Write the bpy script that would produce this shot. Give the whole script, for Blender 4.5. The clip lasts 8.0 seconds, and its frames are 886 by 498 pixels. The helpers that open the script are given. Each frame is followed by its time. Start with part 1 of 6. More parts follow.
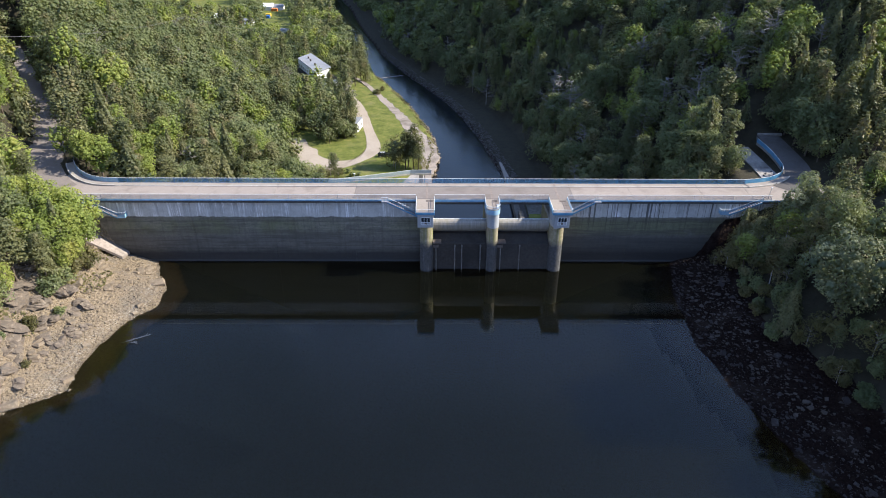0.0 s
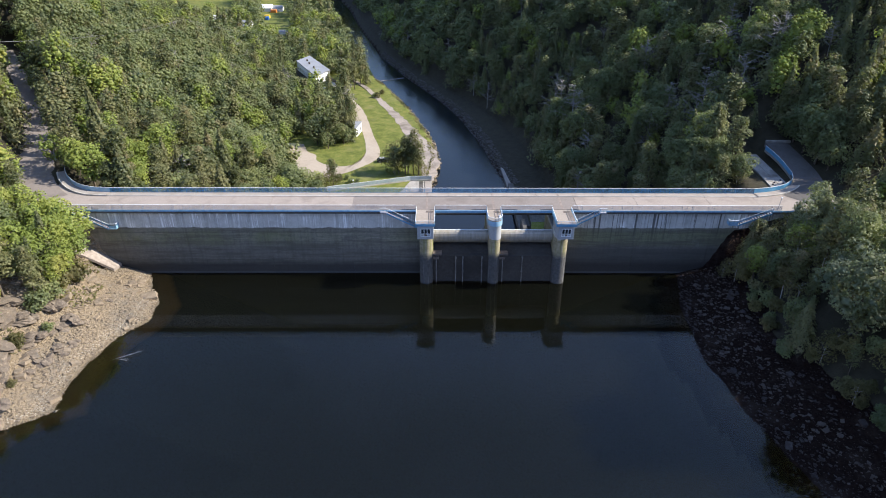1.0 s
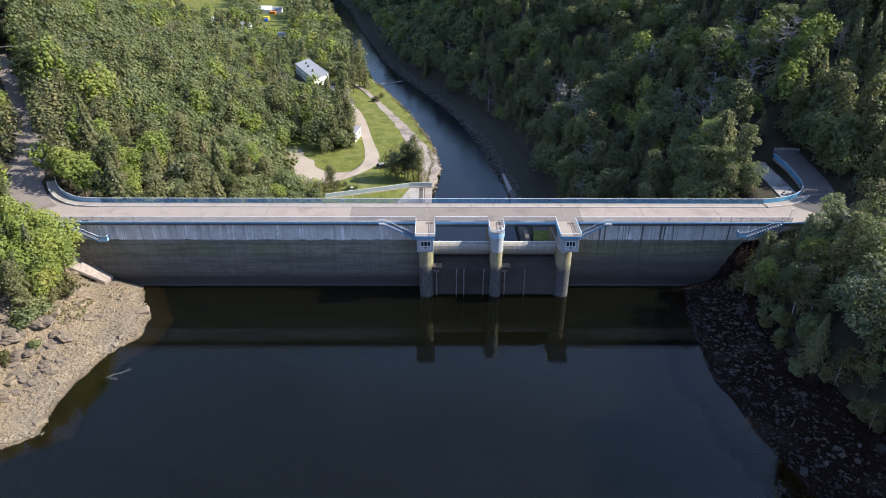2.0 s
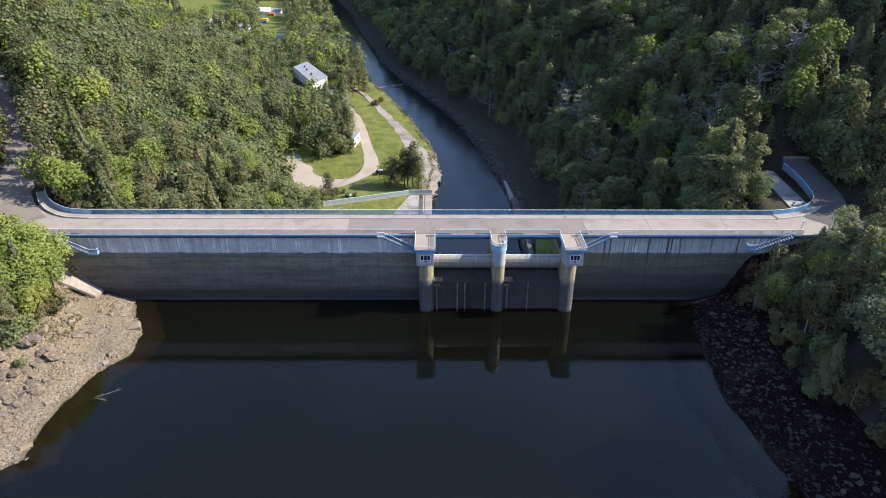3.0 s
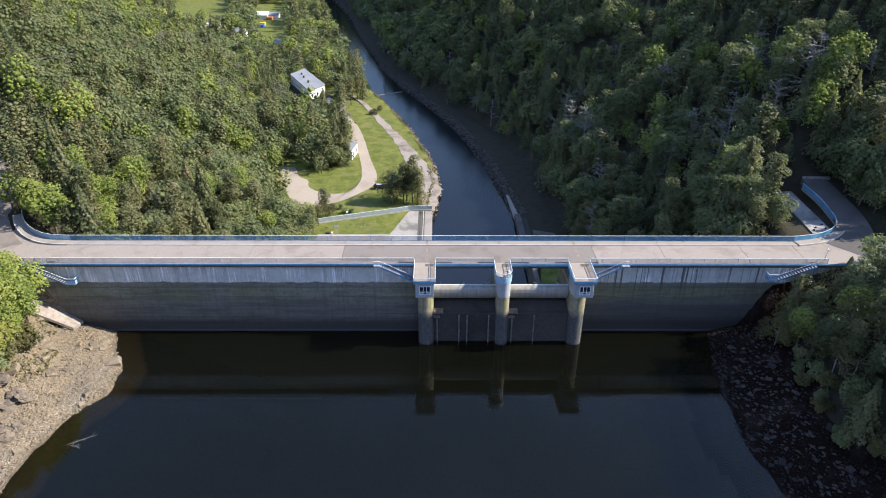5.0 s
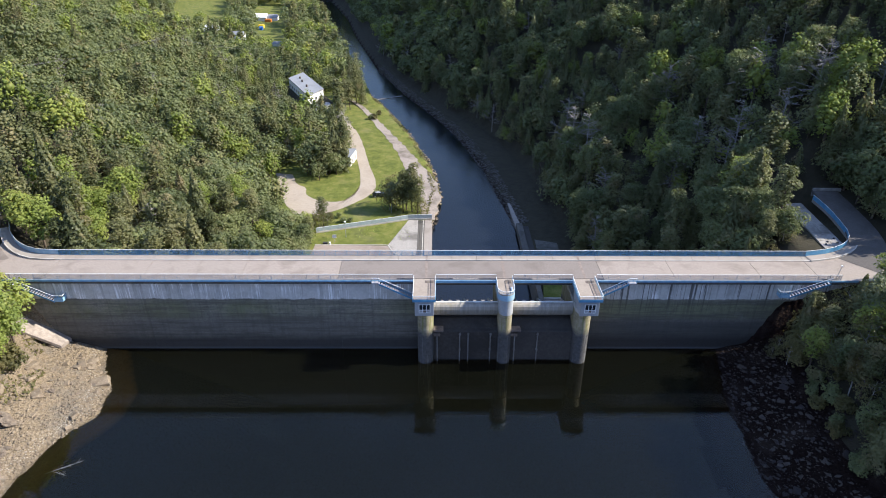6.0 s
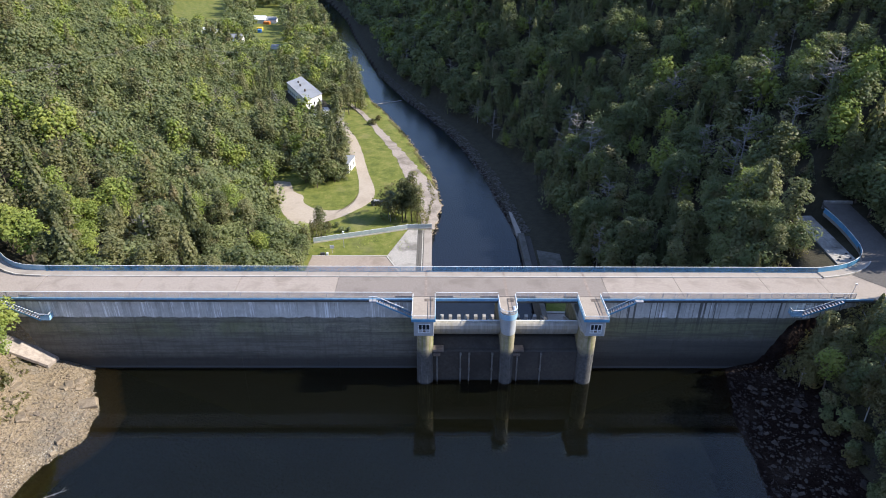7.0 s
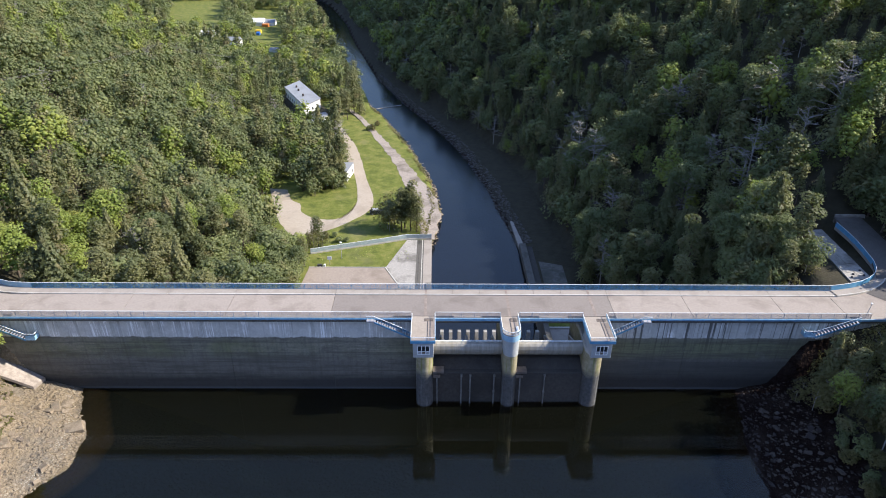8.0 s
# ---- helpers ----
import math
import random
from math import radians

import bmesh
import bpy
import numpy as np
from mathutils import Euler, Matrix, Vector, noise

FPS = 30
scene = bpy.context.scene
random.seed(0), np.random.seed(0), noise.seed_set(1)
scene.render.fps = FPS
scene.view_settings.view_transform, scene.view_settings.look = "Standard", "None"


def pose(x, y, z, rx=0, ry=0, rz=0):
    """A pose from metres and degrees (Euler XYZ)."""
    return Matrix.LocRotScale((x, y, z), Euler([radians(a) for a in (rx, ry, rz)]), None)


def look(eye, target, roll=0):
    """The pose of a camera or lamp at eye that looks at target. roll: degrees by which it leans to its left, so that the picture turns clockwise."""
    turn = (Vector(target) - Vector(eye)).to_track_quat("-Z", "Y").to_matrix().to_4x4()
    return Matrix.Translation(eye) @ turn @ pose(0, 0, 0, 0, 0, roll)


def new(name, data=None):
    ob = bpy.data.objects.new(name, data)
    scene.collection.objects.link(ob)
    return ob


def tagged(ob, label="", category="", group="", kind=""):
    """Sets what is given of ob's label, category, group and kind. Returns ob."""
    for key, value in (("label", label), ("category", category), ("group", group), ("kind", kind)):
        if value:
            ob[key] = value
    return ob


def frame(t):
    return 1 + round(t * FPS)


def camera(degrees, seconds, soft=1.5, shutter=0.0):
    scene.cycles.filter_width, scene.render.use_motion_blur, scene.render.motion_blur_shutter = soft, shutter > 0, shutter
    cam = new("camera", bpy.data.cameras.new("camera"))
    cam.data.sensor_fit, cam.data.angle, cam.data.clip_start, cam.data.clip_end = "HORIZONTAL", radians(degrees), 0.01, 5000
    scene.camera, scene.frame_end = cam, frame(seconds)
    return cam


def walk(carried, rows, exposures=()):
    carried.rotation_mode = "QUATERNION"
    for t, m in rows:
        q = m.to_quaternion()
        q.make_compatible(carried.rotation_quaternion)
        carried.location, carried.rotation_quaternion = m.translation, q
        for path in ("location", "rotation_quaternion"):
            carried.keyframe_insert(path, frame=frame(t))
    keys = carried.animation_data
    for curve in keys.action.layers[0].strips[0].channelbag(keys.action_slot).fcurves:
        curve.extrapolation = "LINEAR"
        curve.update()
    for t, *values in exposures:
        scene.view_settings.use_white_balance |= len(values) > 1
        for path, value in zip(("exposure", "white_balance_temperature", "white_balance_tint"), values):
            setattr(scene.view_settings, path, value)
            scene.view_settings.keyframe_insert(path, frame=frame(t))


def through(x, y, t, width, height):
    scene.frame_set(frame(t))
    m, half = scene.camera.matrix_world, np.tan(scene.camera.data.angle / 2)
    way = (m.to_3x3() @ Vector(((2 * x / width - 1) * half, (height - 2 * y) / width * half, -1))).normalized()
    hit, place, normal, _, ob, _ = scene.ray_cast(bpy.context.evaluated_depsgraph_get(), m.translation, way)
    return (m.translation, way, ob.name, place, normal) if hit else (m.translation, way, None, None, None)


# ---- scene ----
cam = camera(67.64, 8.0, soft=1.0)
ROWS = [
    (0.0, 3.710, -119.349, 70.826, -28.651, -0.603, -0.427),
    (0.5, 3.730, -117.119, 70.971, -28.657, -0.592, -0.401),
    (1.0, 3.746, -114.878, 71.124, -28.661, -0.581, -0.380),
    (1.5, 3.760, -112.627, 71.286, -28.662, -0.570, -0.363),
    (2.0, 3.770, -110.364, 71.457, -28.661, -0.560, -0.350),
    (2.5, 3.777, -108.092, 71.638, -28.657, -0.551, -0.342),
    (3.0, 3.780, -105.810, 71.827, -28.651, -0.542, -0.338),
    (3.5, 3.780, -103.518, 72.025, -28.642, -0.533, -0.339),
    (4.0, 3.777, -101.218, 72.232, -28.631, -0.525, -0.344),
    (4.5, 3.771, -98.908, 72.448, -28.617, -0.518, -0.354),
    (5.0, 3.761, -96.591, 72.673, -28.601, -0.511, -0.368),
    (5.5, 3.748, -94.265, 72.907, -28.582, -0.504, -0.386),
    (6.0, 3.732, -91.931, 73.150, -28.561, -0.498, -0.409),
    (6.5, 3.712, -89.590, 73.402, -28.537, -0.493, -0.436),
    (7.0, 3.689, -87.242, 73.663, -28.511, -0.488, -0.468),
    (7.5, 3.662, -84.887, 73.933, -28.482, -0.483, -0.504),
    (8.0, 3.633, -82.526, 74.211, -28.451, -0.479, -0.544),
]
walk(cam, [(t, pose(x, y, z, 90 + pitch, roll, yaw)) for t, x, y, z, pitch, yaw, roll in ROWS])

# ---- world, sun and exposure ----
SUN_EL, SUN_AZ = 37.5, 0.5      # azimuth from +x towards +y
world = bpy.data.worlds.new("sky")
scene.world = world
world.use_nodes = True
wn, wl = world.node_tree.nodes, world.node_tree.links
wn.clear()
w_out, w_bg, w_sky = wn.new("ShaderNodeOutputWorld"), wn.new("ShaderNodeBackground"), wn.new("ShaderNodeTexSky")
w_sky.sky_type, w_sky.sun_disc = "NISHITA", False
w_sky.sun_elevation, w_sky.sun_rotation = radians(SUN_EL), radians(90 - SUN_AZ)
w_sky.air_density, w_sky.dust_density, w_sky.altitude = 1.0, 0.6, 300
w_sky.ozone_density = 3.0
w_bg.inputs["Strength"].default_value = 0.120
# thin broken cloud over the whole sky, on a flat layer
w_pos, w_sep = wn.new("ShaderNodeTexCoord"), wn.new("ShaderNodeSeparateXYZ")
w_up, w_div, w_noise, w_ramp, w_mix = wn.new("ShaderNodeMath"), wn.new("ShaderNodeVectorMath"), wn.new("ShaderNodeTexNoise"), wn.new("ShaderNodeValToRGB"), wn.new("ShaderNodeMix")
wl.new(w_pos.outputs["Generated"], w_sep.inputs[0])
w_up.operation = "MAXIMUM"
w_up.inputs[1].default_value = 0.08
wl.new(w_sep.outputs[2], w_up.inputs[0])
w_div.operation = "DIVIDE"
wl.new(w_pos.outputs["Generated"], w_div.inputs[0])
wl.new(w_up.outputs[0], w_div.inputs[1])
wl.new(w_div.outputs[0], w_noise.inputs["Vector"])
w_noise.inputs["Scale"].default_value, w_noise.inputs["Detail"].default_value, w_noise.inputs["Roughness"].default_value = 0.9, 5, 0.55
# unseen cloud bank added upstream as fill; downstream the sky is mostly clear
w_bias, w_add = wn.new("ShaderNodeMath"), wn.new("ShaderNodeMath")
w_bias.operation, w_add.operation = "MULTIPLY_ADD", "ADD"
w_bias.inputs[1].default_value, w_bias.inputs[2].default_value = -0.20, 0.05
wl.new(w_sep.outputs[1], w_bias.inputs[0])
wl.new(w_bias.outputs[0], w_add.inputs[0])
wl.new(w_noise.outputs[0], w_add.inputs[1])
w_ramp.color_ramp.elements[0].position, w_ramp.color_ramp.elements[1].position = 0.40, 0.56
w_ramp.color_ramp.elements[0].color, w_ramp.color_ramp.elements[1].color = (0.25, 0.25, 0.25, 1), (0.9, 0.9, 0.9, 1)
wl.new(w_add.outputs[0], w_ramp.inputs[0])
w_mix.data_type = "RGBA"
wl.new(w_ramp.outputs[0], w_mix.inputs[0])
wl.new(w_sky.outputs[0], w_mix.inputs[6])
w_mix.inputs[7].default_value = (1.6, 2.5, 4.9, 1)
wl.new(w_mix.outputs[2], w_bg.inputs[0])
wl.new(w_bg.outputs[0], w_out.inputs[0])
sun_data = bpy.data.lights.new("sun", "SUN")
sun_data.energy, sun_data.angle, sun_data.color = 5.0, radians(0.53), (1.0, 0.94, 0.84)
sun = new("sun", sun_data)
sun_dir = Vector((math.cos(radians(SUN_AZ)) * math.cos(radians(SUN_EL)), math.sin(radians(SUN_AZ)) * math.cos(radians(SUN_EL)), math.sin(radians(SUN_EL))))
sun.matrix_world = look(sun_dir * 300, (0, 0, 0))
scene.view_settings.exposure = 1.05

# ---- materials ----


class Nodes:
    """A small writer of node materials."""

    def __init__(self, name):
        self.mat = bpy.data.materials.new(name)
        self.mat.use_nodes = True
        self.n, self.l = self.mat.node_tree.nodes, self.mat.node_tree.links
        self.b = self.n["Principled BSDF"]
        self.pos = None

    def put(self, socket, value):
        if isinstance(value, bpy.types.NodeSocket):
            self.l.new(value, socket)
        elif isinstance(value, tuple) and len(value) == 3 and socket.type == "RGBA":
            socket.default_value = (*value, 1)
        else:
            socket.default_value = value

    def where(self):
        if self.pos is None:
            self.pos = self.n.new("ShaderNodeNewGeometry").outputs["Position"]
        return self.pos

    def scaled(self, sx, sy, sz):
        m = self.n.new("ShaderNodeVectorMath")
        m.operation = "MULTIPLY"
        self.put(m.inputs[0], self.where())
        m.inputs[1].default_value = (sx, sy, sz)
        return m.outputs[0]

    def noise(self, scale, detail=4, rough=0.6, vec=None, distort=0.0):
        t = self.n.new("ShaderNodeTexNoise")
        self.put(t.inputs["Vector"], vec if vec is not None else self.where())
        t.inputs["Scale"].default_value, t.inputs["Detail"].default_value = scale, detail
        t.inputs["Roughness"].default_value, t.inputs["Distortion"].default_value = rough, distort
        return t.outputs[0]

    def voronoi(self, scale, feature="F1", vec=None, out="Distance"):
        t = self.n.new("ShaderNodeTexVoronoi")
        t.feature = feature
        self.put(t.inputs["Vector"], vec if vec is not None else self.where())
        t.inputs["Scale"].default_value = scale
        return t.outputs[out]

    def ramp(self, fac, *stops):
        r = self.n.new("ShaderNodeValToRGB")
        e = r.color_ramp.elements
        while len(e) < len(stops):
            e.new(0.5)
        for el, (at, c) in zip(e, stops):
            el.position = at
            el.color = (*c, 1) if isinstance(c, tuple) else (c, c, c, 1)
        self.put(r.inputs[0], fac)
        return r.outputs[0]

    def mix(self, fac, a, b, kind="MIX"):
        m = self.n.new("ShaderNodeMix")
        m.data_type, m.blend_type = "RGBA", kind
        self.put(m.inputs["Factor"], fac)
        for sock, v in ((m.inputs[6], a), (m.inputs[7], b)):
            self.put(sock, v)
        return m.outputs[2]

    def maths(self, op, a, b=0.0, c=None, clamp=False):
        m = self.n.new("ShaderNodeMath")
        m.operation, m.use_clamp = op, clamp
        self.put(m.inputs[0], a)
        self.put(m.inputs[1], b)
        if c is not None:
            self.put(m.inputs[2], c)
        return m.outputs[0]

    def axis(self, i):
        s = self.n.new("ShaderNodeSeparateXYZ")
        self.put(s.inputs[0], self.where())
        return s.outputs[i]

    def span(self, v, a, b):
        """0 at a, 1 at b, clamped."""
        m = self.n.new("ShaderNodeMapRange")
        self.put(m.inputs[0], v)
        m.inputs[1].default_value, m.inputs[2].default_value = a, b
        return m.outputs[0]

    def island(self):
        return self.n.new("ShaderNodeNewGeometry").outputs["Random Per Island"]

    def own(self):
        return self.n.new("ShaderNodeObjectInfo").outputs["Random"]

    def bump(self, height, strength=0.4, distance=0.05):
        b = self.n.new("ShaderNodeBump")
        b.inputs["Strength"].default_value, b.inputs["Distance"].default_value = strength, distance
        self.put(b.inputs["Height"], height)
        self.put(self.b.inputs["Normal"], b.outputs[0])

    def done(self, colour, rough=0.8, metal=0.0, spec=0.3):
        self.put(self.b.inputs["Base Color"], colour)
        self.put(self.b.inputs["Roughness"], rough)
        self.b.inputs["Metallic"].default_value = metal
        self.b.inputs["Specular IOR Level"].default_value = spec
        return self.mat


def mat_dam():
    """Weathered concrete: pale dry band over the high-water mark, damp dark face with algae and lift lines below it."""
    k = Nodes("dam_concrete")
    z, x = k.axis(2), k.axis(0)
    big, fine = k.noise(0.12, 5), k.noise(2.5, 6, 0.7)
    streak = k.noise(1.0, 5, 0.65, k.scaled(2.0, 0.3, 0.05))
    streak2 = k.noise(1.0, 3, 0.6, k.scaled(0.9, 0.2, 0.03))
    wob = k.maths("MULTIPLY_ADD", k.noise(0.6, 4), 0.9, -0.45)
    zz = k.maths("ADD", z, wob)
    pale = k.ramp(fine, (0.25, (0.41, 0.402, 0.375)), (0.75, (0.56, 0.548, 0.515)))
    pale = k.mix(k.ramp(k.noise(0.4, 5, 0.65), (0.45, 0.0), (0.65, 0.5)), pale, (0.31, 0.30, 0.275))
    leach = k.maths("MULTIPLY", k.ramp(k.noise(1.0, 4, 0.7, k.scaled(3.2, 0.3, 0.12)), (0.52, 0.0), (0.60, 0.9)), k.ramp(k.noise(0.16, 3, 0.6), (0.44, 0.0), (0.56, 1.0)))
    pale = k.mix(leach, pale, (0.80, 0.80, 0.79))
    dark_run = k.maths("MULTIPLY", k.ramp(streak2, (0.56, 0.0), (0.60, 1.0)), k.span(z, 8.0, 13.8))
    pale = k.mix(k.maths("MULTIPLY", dark_run, 0.35), pale, (0.09, 0.09, 0.085))
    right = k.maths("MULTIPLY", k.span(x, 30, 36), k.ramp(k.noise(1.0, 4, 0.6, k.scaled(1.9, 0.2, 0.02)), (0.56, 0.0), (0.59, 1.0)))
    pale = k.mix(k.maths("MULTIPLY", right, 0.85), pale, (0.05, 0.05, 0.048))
    wet = k.ramp(fine, (0.25, (0.142, 0.132, 0.108)), (0.75, (0.320, 0.300, 0.250)))
    wet = k.mix(k.ramp(big, (0.4, 0.0), (0.65, 0.6)), wet, (0.195, 0.186, 0.162))
    green = k.ramp(k.noise(0.09, 3), (0.40, 0.15), (0.58, 1.0))
    green = k.maths("MAXIMUM", green, k.span(x, 29, 33))
    algae = k.maths("MULTIPLY", k.maths("MULTIPLY", k.span(zz, 6.0, 6.9), k.span(zz, 10.9, 9.6)), green)
    wet = k.mix(k.maths("MULTIPLY", algae, 0.62), wet, (0.115, 0.125, 0.045))
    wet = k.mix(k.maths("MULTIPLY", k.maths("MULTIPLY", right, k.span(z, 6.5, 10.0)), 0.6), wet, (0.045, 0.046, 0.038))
    # pour lifts: a dark joint and an uneven tone every 1.9 m
    step = k.maths("DIVIDE", k.maths("ADD", z, k.maths("MULTIPLY_ADD", k.noise(0.5, 4, 0.7), 0.24, -0.12)), 1.9)
    joint = k.maths("PINGPONG", step, 0.5)
    tone = k.n.new("ShaderNodeTexWhiteNoise")
    tone.noise_dimensions = "1D"
    k.put(tone.inputs["W"], k.maths("FLOOR", step))
    wet = k.mix(k.maths("MULTIPLY", tone.outputs[0], 0.45), wet, (0.075, 0.073, 0.066))
    wet = k.mix(k.maths("MULTIPLY", k.ramp(joint, (0.0, 0.6), (0.035, 0.0)), k.ramp(k.noise(0.3, 3), (0.38, 0.2), (0.6, 1.0))), wet, (0.020, 0.020, 0.018))
    wet = k.mix(k.ramp(streak, (0.50, 0.0), (0.66, 0.25)), wet, (0.034, 0.032, 0.028))
    wet = k.mix(k.ramp(k.noise(0.35, 6, 0.7), (0.58, 0.0), (0.70, 0.4)), wet, (0.24, 0.23, 0.205))
    band = k.noise(1.0, 6, 0.7, k.scaled(0.10, 0.1, 1.5))
    wet = k.mix(k.ramp(band, (0.46, 0.0), (0.60, 0.6)), wet, (0.070, 0.066, 0.056))
    wet = k.mix(k.ramp(k.noise(0.9, 8, 0.8), (0.50, 0.0), (0.62, 0.5)), wet, (0.085, 0.080, 0.066))
    # silt-black zone longest under water; the right end's shade is painted in too
    deep = k.maths("MULTIPLY", k.span(zz, 7.2, 5.4), k.maths("MULTIPLY_ADD", k.span(x, 22, 34), 0.42, 0.36))
    low = k.mix(deep, wet, (0.048, 0.047, 0.043))
    low = k.mix(k.maths("MULTIPLY", k.span(zz, 4.2, 2.0), 0.85), low, (0.024, 0.023, 0.022))
    low = k.mix(k.ramp(k.noise(1.4, 6, 0.8), (0.70, 0.0), (0.74, 0.6)), low, (0.20, 0.195, 0.18))
    low = k.mix(k.span(z, 0.55, 0.3), low, (0.060, 0.060, 0.060))
    col = k.mix(k.span(zz, 10.55, 10.75), low, pale)
    k.bump(k.maths("ADD", fine, k.ramp(joint, (0.0, 0.0), (0.04, 1.0))), 0.35, 0.06)
    return k.done(col, k.ramp(fine, (0.3, 0.7), (0.7, 0.95)))


def mat_pier():
    """Concrete of the round piers: grey on top, ochre and mossy in the middle, dark and damp near the water."""
    k = Nodes("pier_concrete")
    z = k.axis(2)
    fine = k.noise(2.2, 6, 0.7)
    wob = k.maths("MULTIPLY_ADD", k.noise(0.7, 4), 2.4, -1.2)
    zz = k.maths("ADD", z, wob)
    run = k.noise(1.0, 4, 0.6, k.scaled(2.2, 2.2, 0.10))
    grey = k.ramp(fine, (0.3, (0.36, 0.35, 0.33)), (0.7, (0.48, 0.47, 0.44)))
    ochre = k.ramp(k.noise(1.2, 5), (0.3, (0.20, 0.170, 0.100)), (0.7, (0.34, 0.300, 0.210)))
    ochre = k.mix(k.ramp(run, (0.50, 0.0), (0.62, 0.7)), ochre, (0.16, 0.17, 0.05))
    damp = k.ramp(fine, (0.3, (0.045, 0.045, 0.047)), (0.7, (0.095, 0.094, 0.092)))
    damp = k.mix(k.ramp(run, (0.55, 0.0), (0.66, 0.6)), damp, (0.19, 0.19, 0.185))
    col = k.mix(k.span(zz, 5.9, 7.4), damp, ochre)
    col = k.mix(k.span(zz, 10.2, 10.5), col, grey)
    ring = k.maths("MULTIPLY", k.span(k.maths("PINGPONG", z, 1.6), 0.06, 0.0), 0.5)
    col = k.mix(ring, col, (0.06, 0.055, 0.05))
    k.bump(fine, 0.35, 0.05)
    return k.done(col, 0.85)


def mat_plain_concrete(name, a, b, scale=1.0, stain=(0.12, 0.11, 0.10), amount=0.5):
    k = Nodes(name)
    fine, big = k.noise(3.0 * scale, 7, 0.7), k.noise(0.25 * scale, 4, 0.6, distort=0.4)
    col = k.ramp(fine, (0.28, a), (0.72, b))
    col = k.mix(k.maths("MULTIPLY", k.ramp(big, (0.5, 0.0), (0.68, 1.0)), amount), col, stain)
    col = k.mix(k.maths("MULTIPLY", k.own(), 0.10), col, (0.2, 0.19, 0.18))
    k.bump(fine, 0.3, 0.03)
    return k.done(col, 0.9)


def mat_gate():
    """Painted steel gate with run-down stains."""
    k = Nodes("gate_paint")
    run = k.noise(1.0, 5, 0.6, k.scaled(1.8, 1.0, 0.10))
    col = k.ramp(run, (0.35, (0.215, 0.198, 0.17)), (0.65, (0.325, 0.305, 0.27)))
    col = k.mix(k.ramp(k.noise(0.5, 5), (0.52, 0.0), (0.66, 0.5)), col, (0.25, 0.22, 0.16))
    col = k.mix(k.span(k.axis(2), 8.8, 7.6), col, k.mix(0.6, col, (0.22, 0.19, 0.13)))
    return k.done(col, 0.55, 0.0, 0.4)


def mat_paint(name, a, b, rough=0.5, metal=0.0):
    k = Nodes(name)
    col = k.mix(k.ramp(k.noise(1.3, 5, 0.65), (0.4, 0.0), (0.65, 1.0)), a, b)
    return k.done(col, rough, metal, 0.4)


def mat_leaf(name, dark, mid, light, extra, through=0.46):
    """Leaves: hue drifts from tree to tree and leaf to leaf."""
    k = Nodes(name)
    tree = k.noise(0.13, 2, 0.5)
    clump = k.noise(0.9, 3, 0.6)
    col = k.ramp(tree, (0.36, dark), (0.50, mid), (0.60, light))
    col = k.mix(k.ramp(k.noise(0.21, 1), (0.60, 0.0), (0.70, 0.75)), col, extra)
    col = k.mix(k.maths("MULTIPLY", k.island(), 0.28), col, k.mix(0.5, mid, light))
    col = k.mix(k.ramp(clump, (0.35, 0.35), (0.6, 0.0)), col, dark)
    k.put(k.b.inputs["Base Color"], col)
    k.b.inputs["Roughness"].default_value, k.b.inputs["Specular IOR Level"].default_value = 0.5, 0.30
    tr, ms = k.n.new("ShaderNodeBsdfTranslucent"), k.n.new("ShaderNodeMixShader")
    k.put(tr.inputs[0], k.mix(0.55, col, (light[0] * 0.92, light[1] * 1.08, light[2] * 0.45)))
    ms.inputs[0].default_value = through
    k.l.new(k.b.outputs[0], ms.inputs[1])
    k.l.new(tr.outputs[0], ms.inputs[2])
    k.l.new(ms.outputs[0], k.n["Material Output"].inputs[0])
    return k.mat


def mat_bark(name, a, b):
    k = Nodes(name)
    col = k.ramp(k.noise(1.0, 5, 0.6, k.scaled(6, 6, 1.2)), (0.3, a), (0.7, b))
    return k.done(col, 0.95)


def mat_forest_floor():
    k = Nodes("forest_floor")
    col = k.ramp(k.noise(0.5, 6, 0.65), (0.3, (0.022, 0.020, 0.012)), (0.6, (0.040, 0.034, 0.020)), (0.75, (0.032, 0.040, 0.014)))
    k.bump(k.noise(1.5, 6), 0.6, 0.3)
    return k.done(col, 0.95)


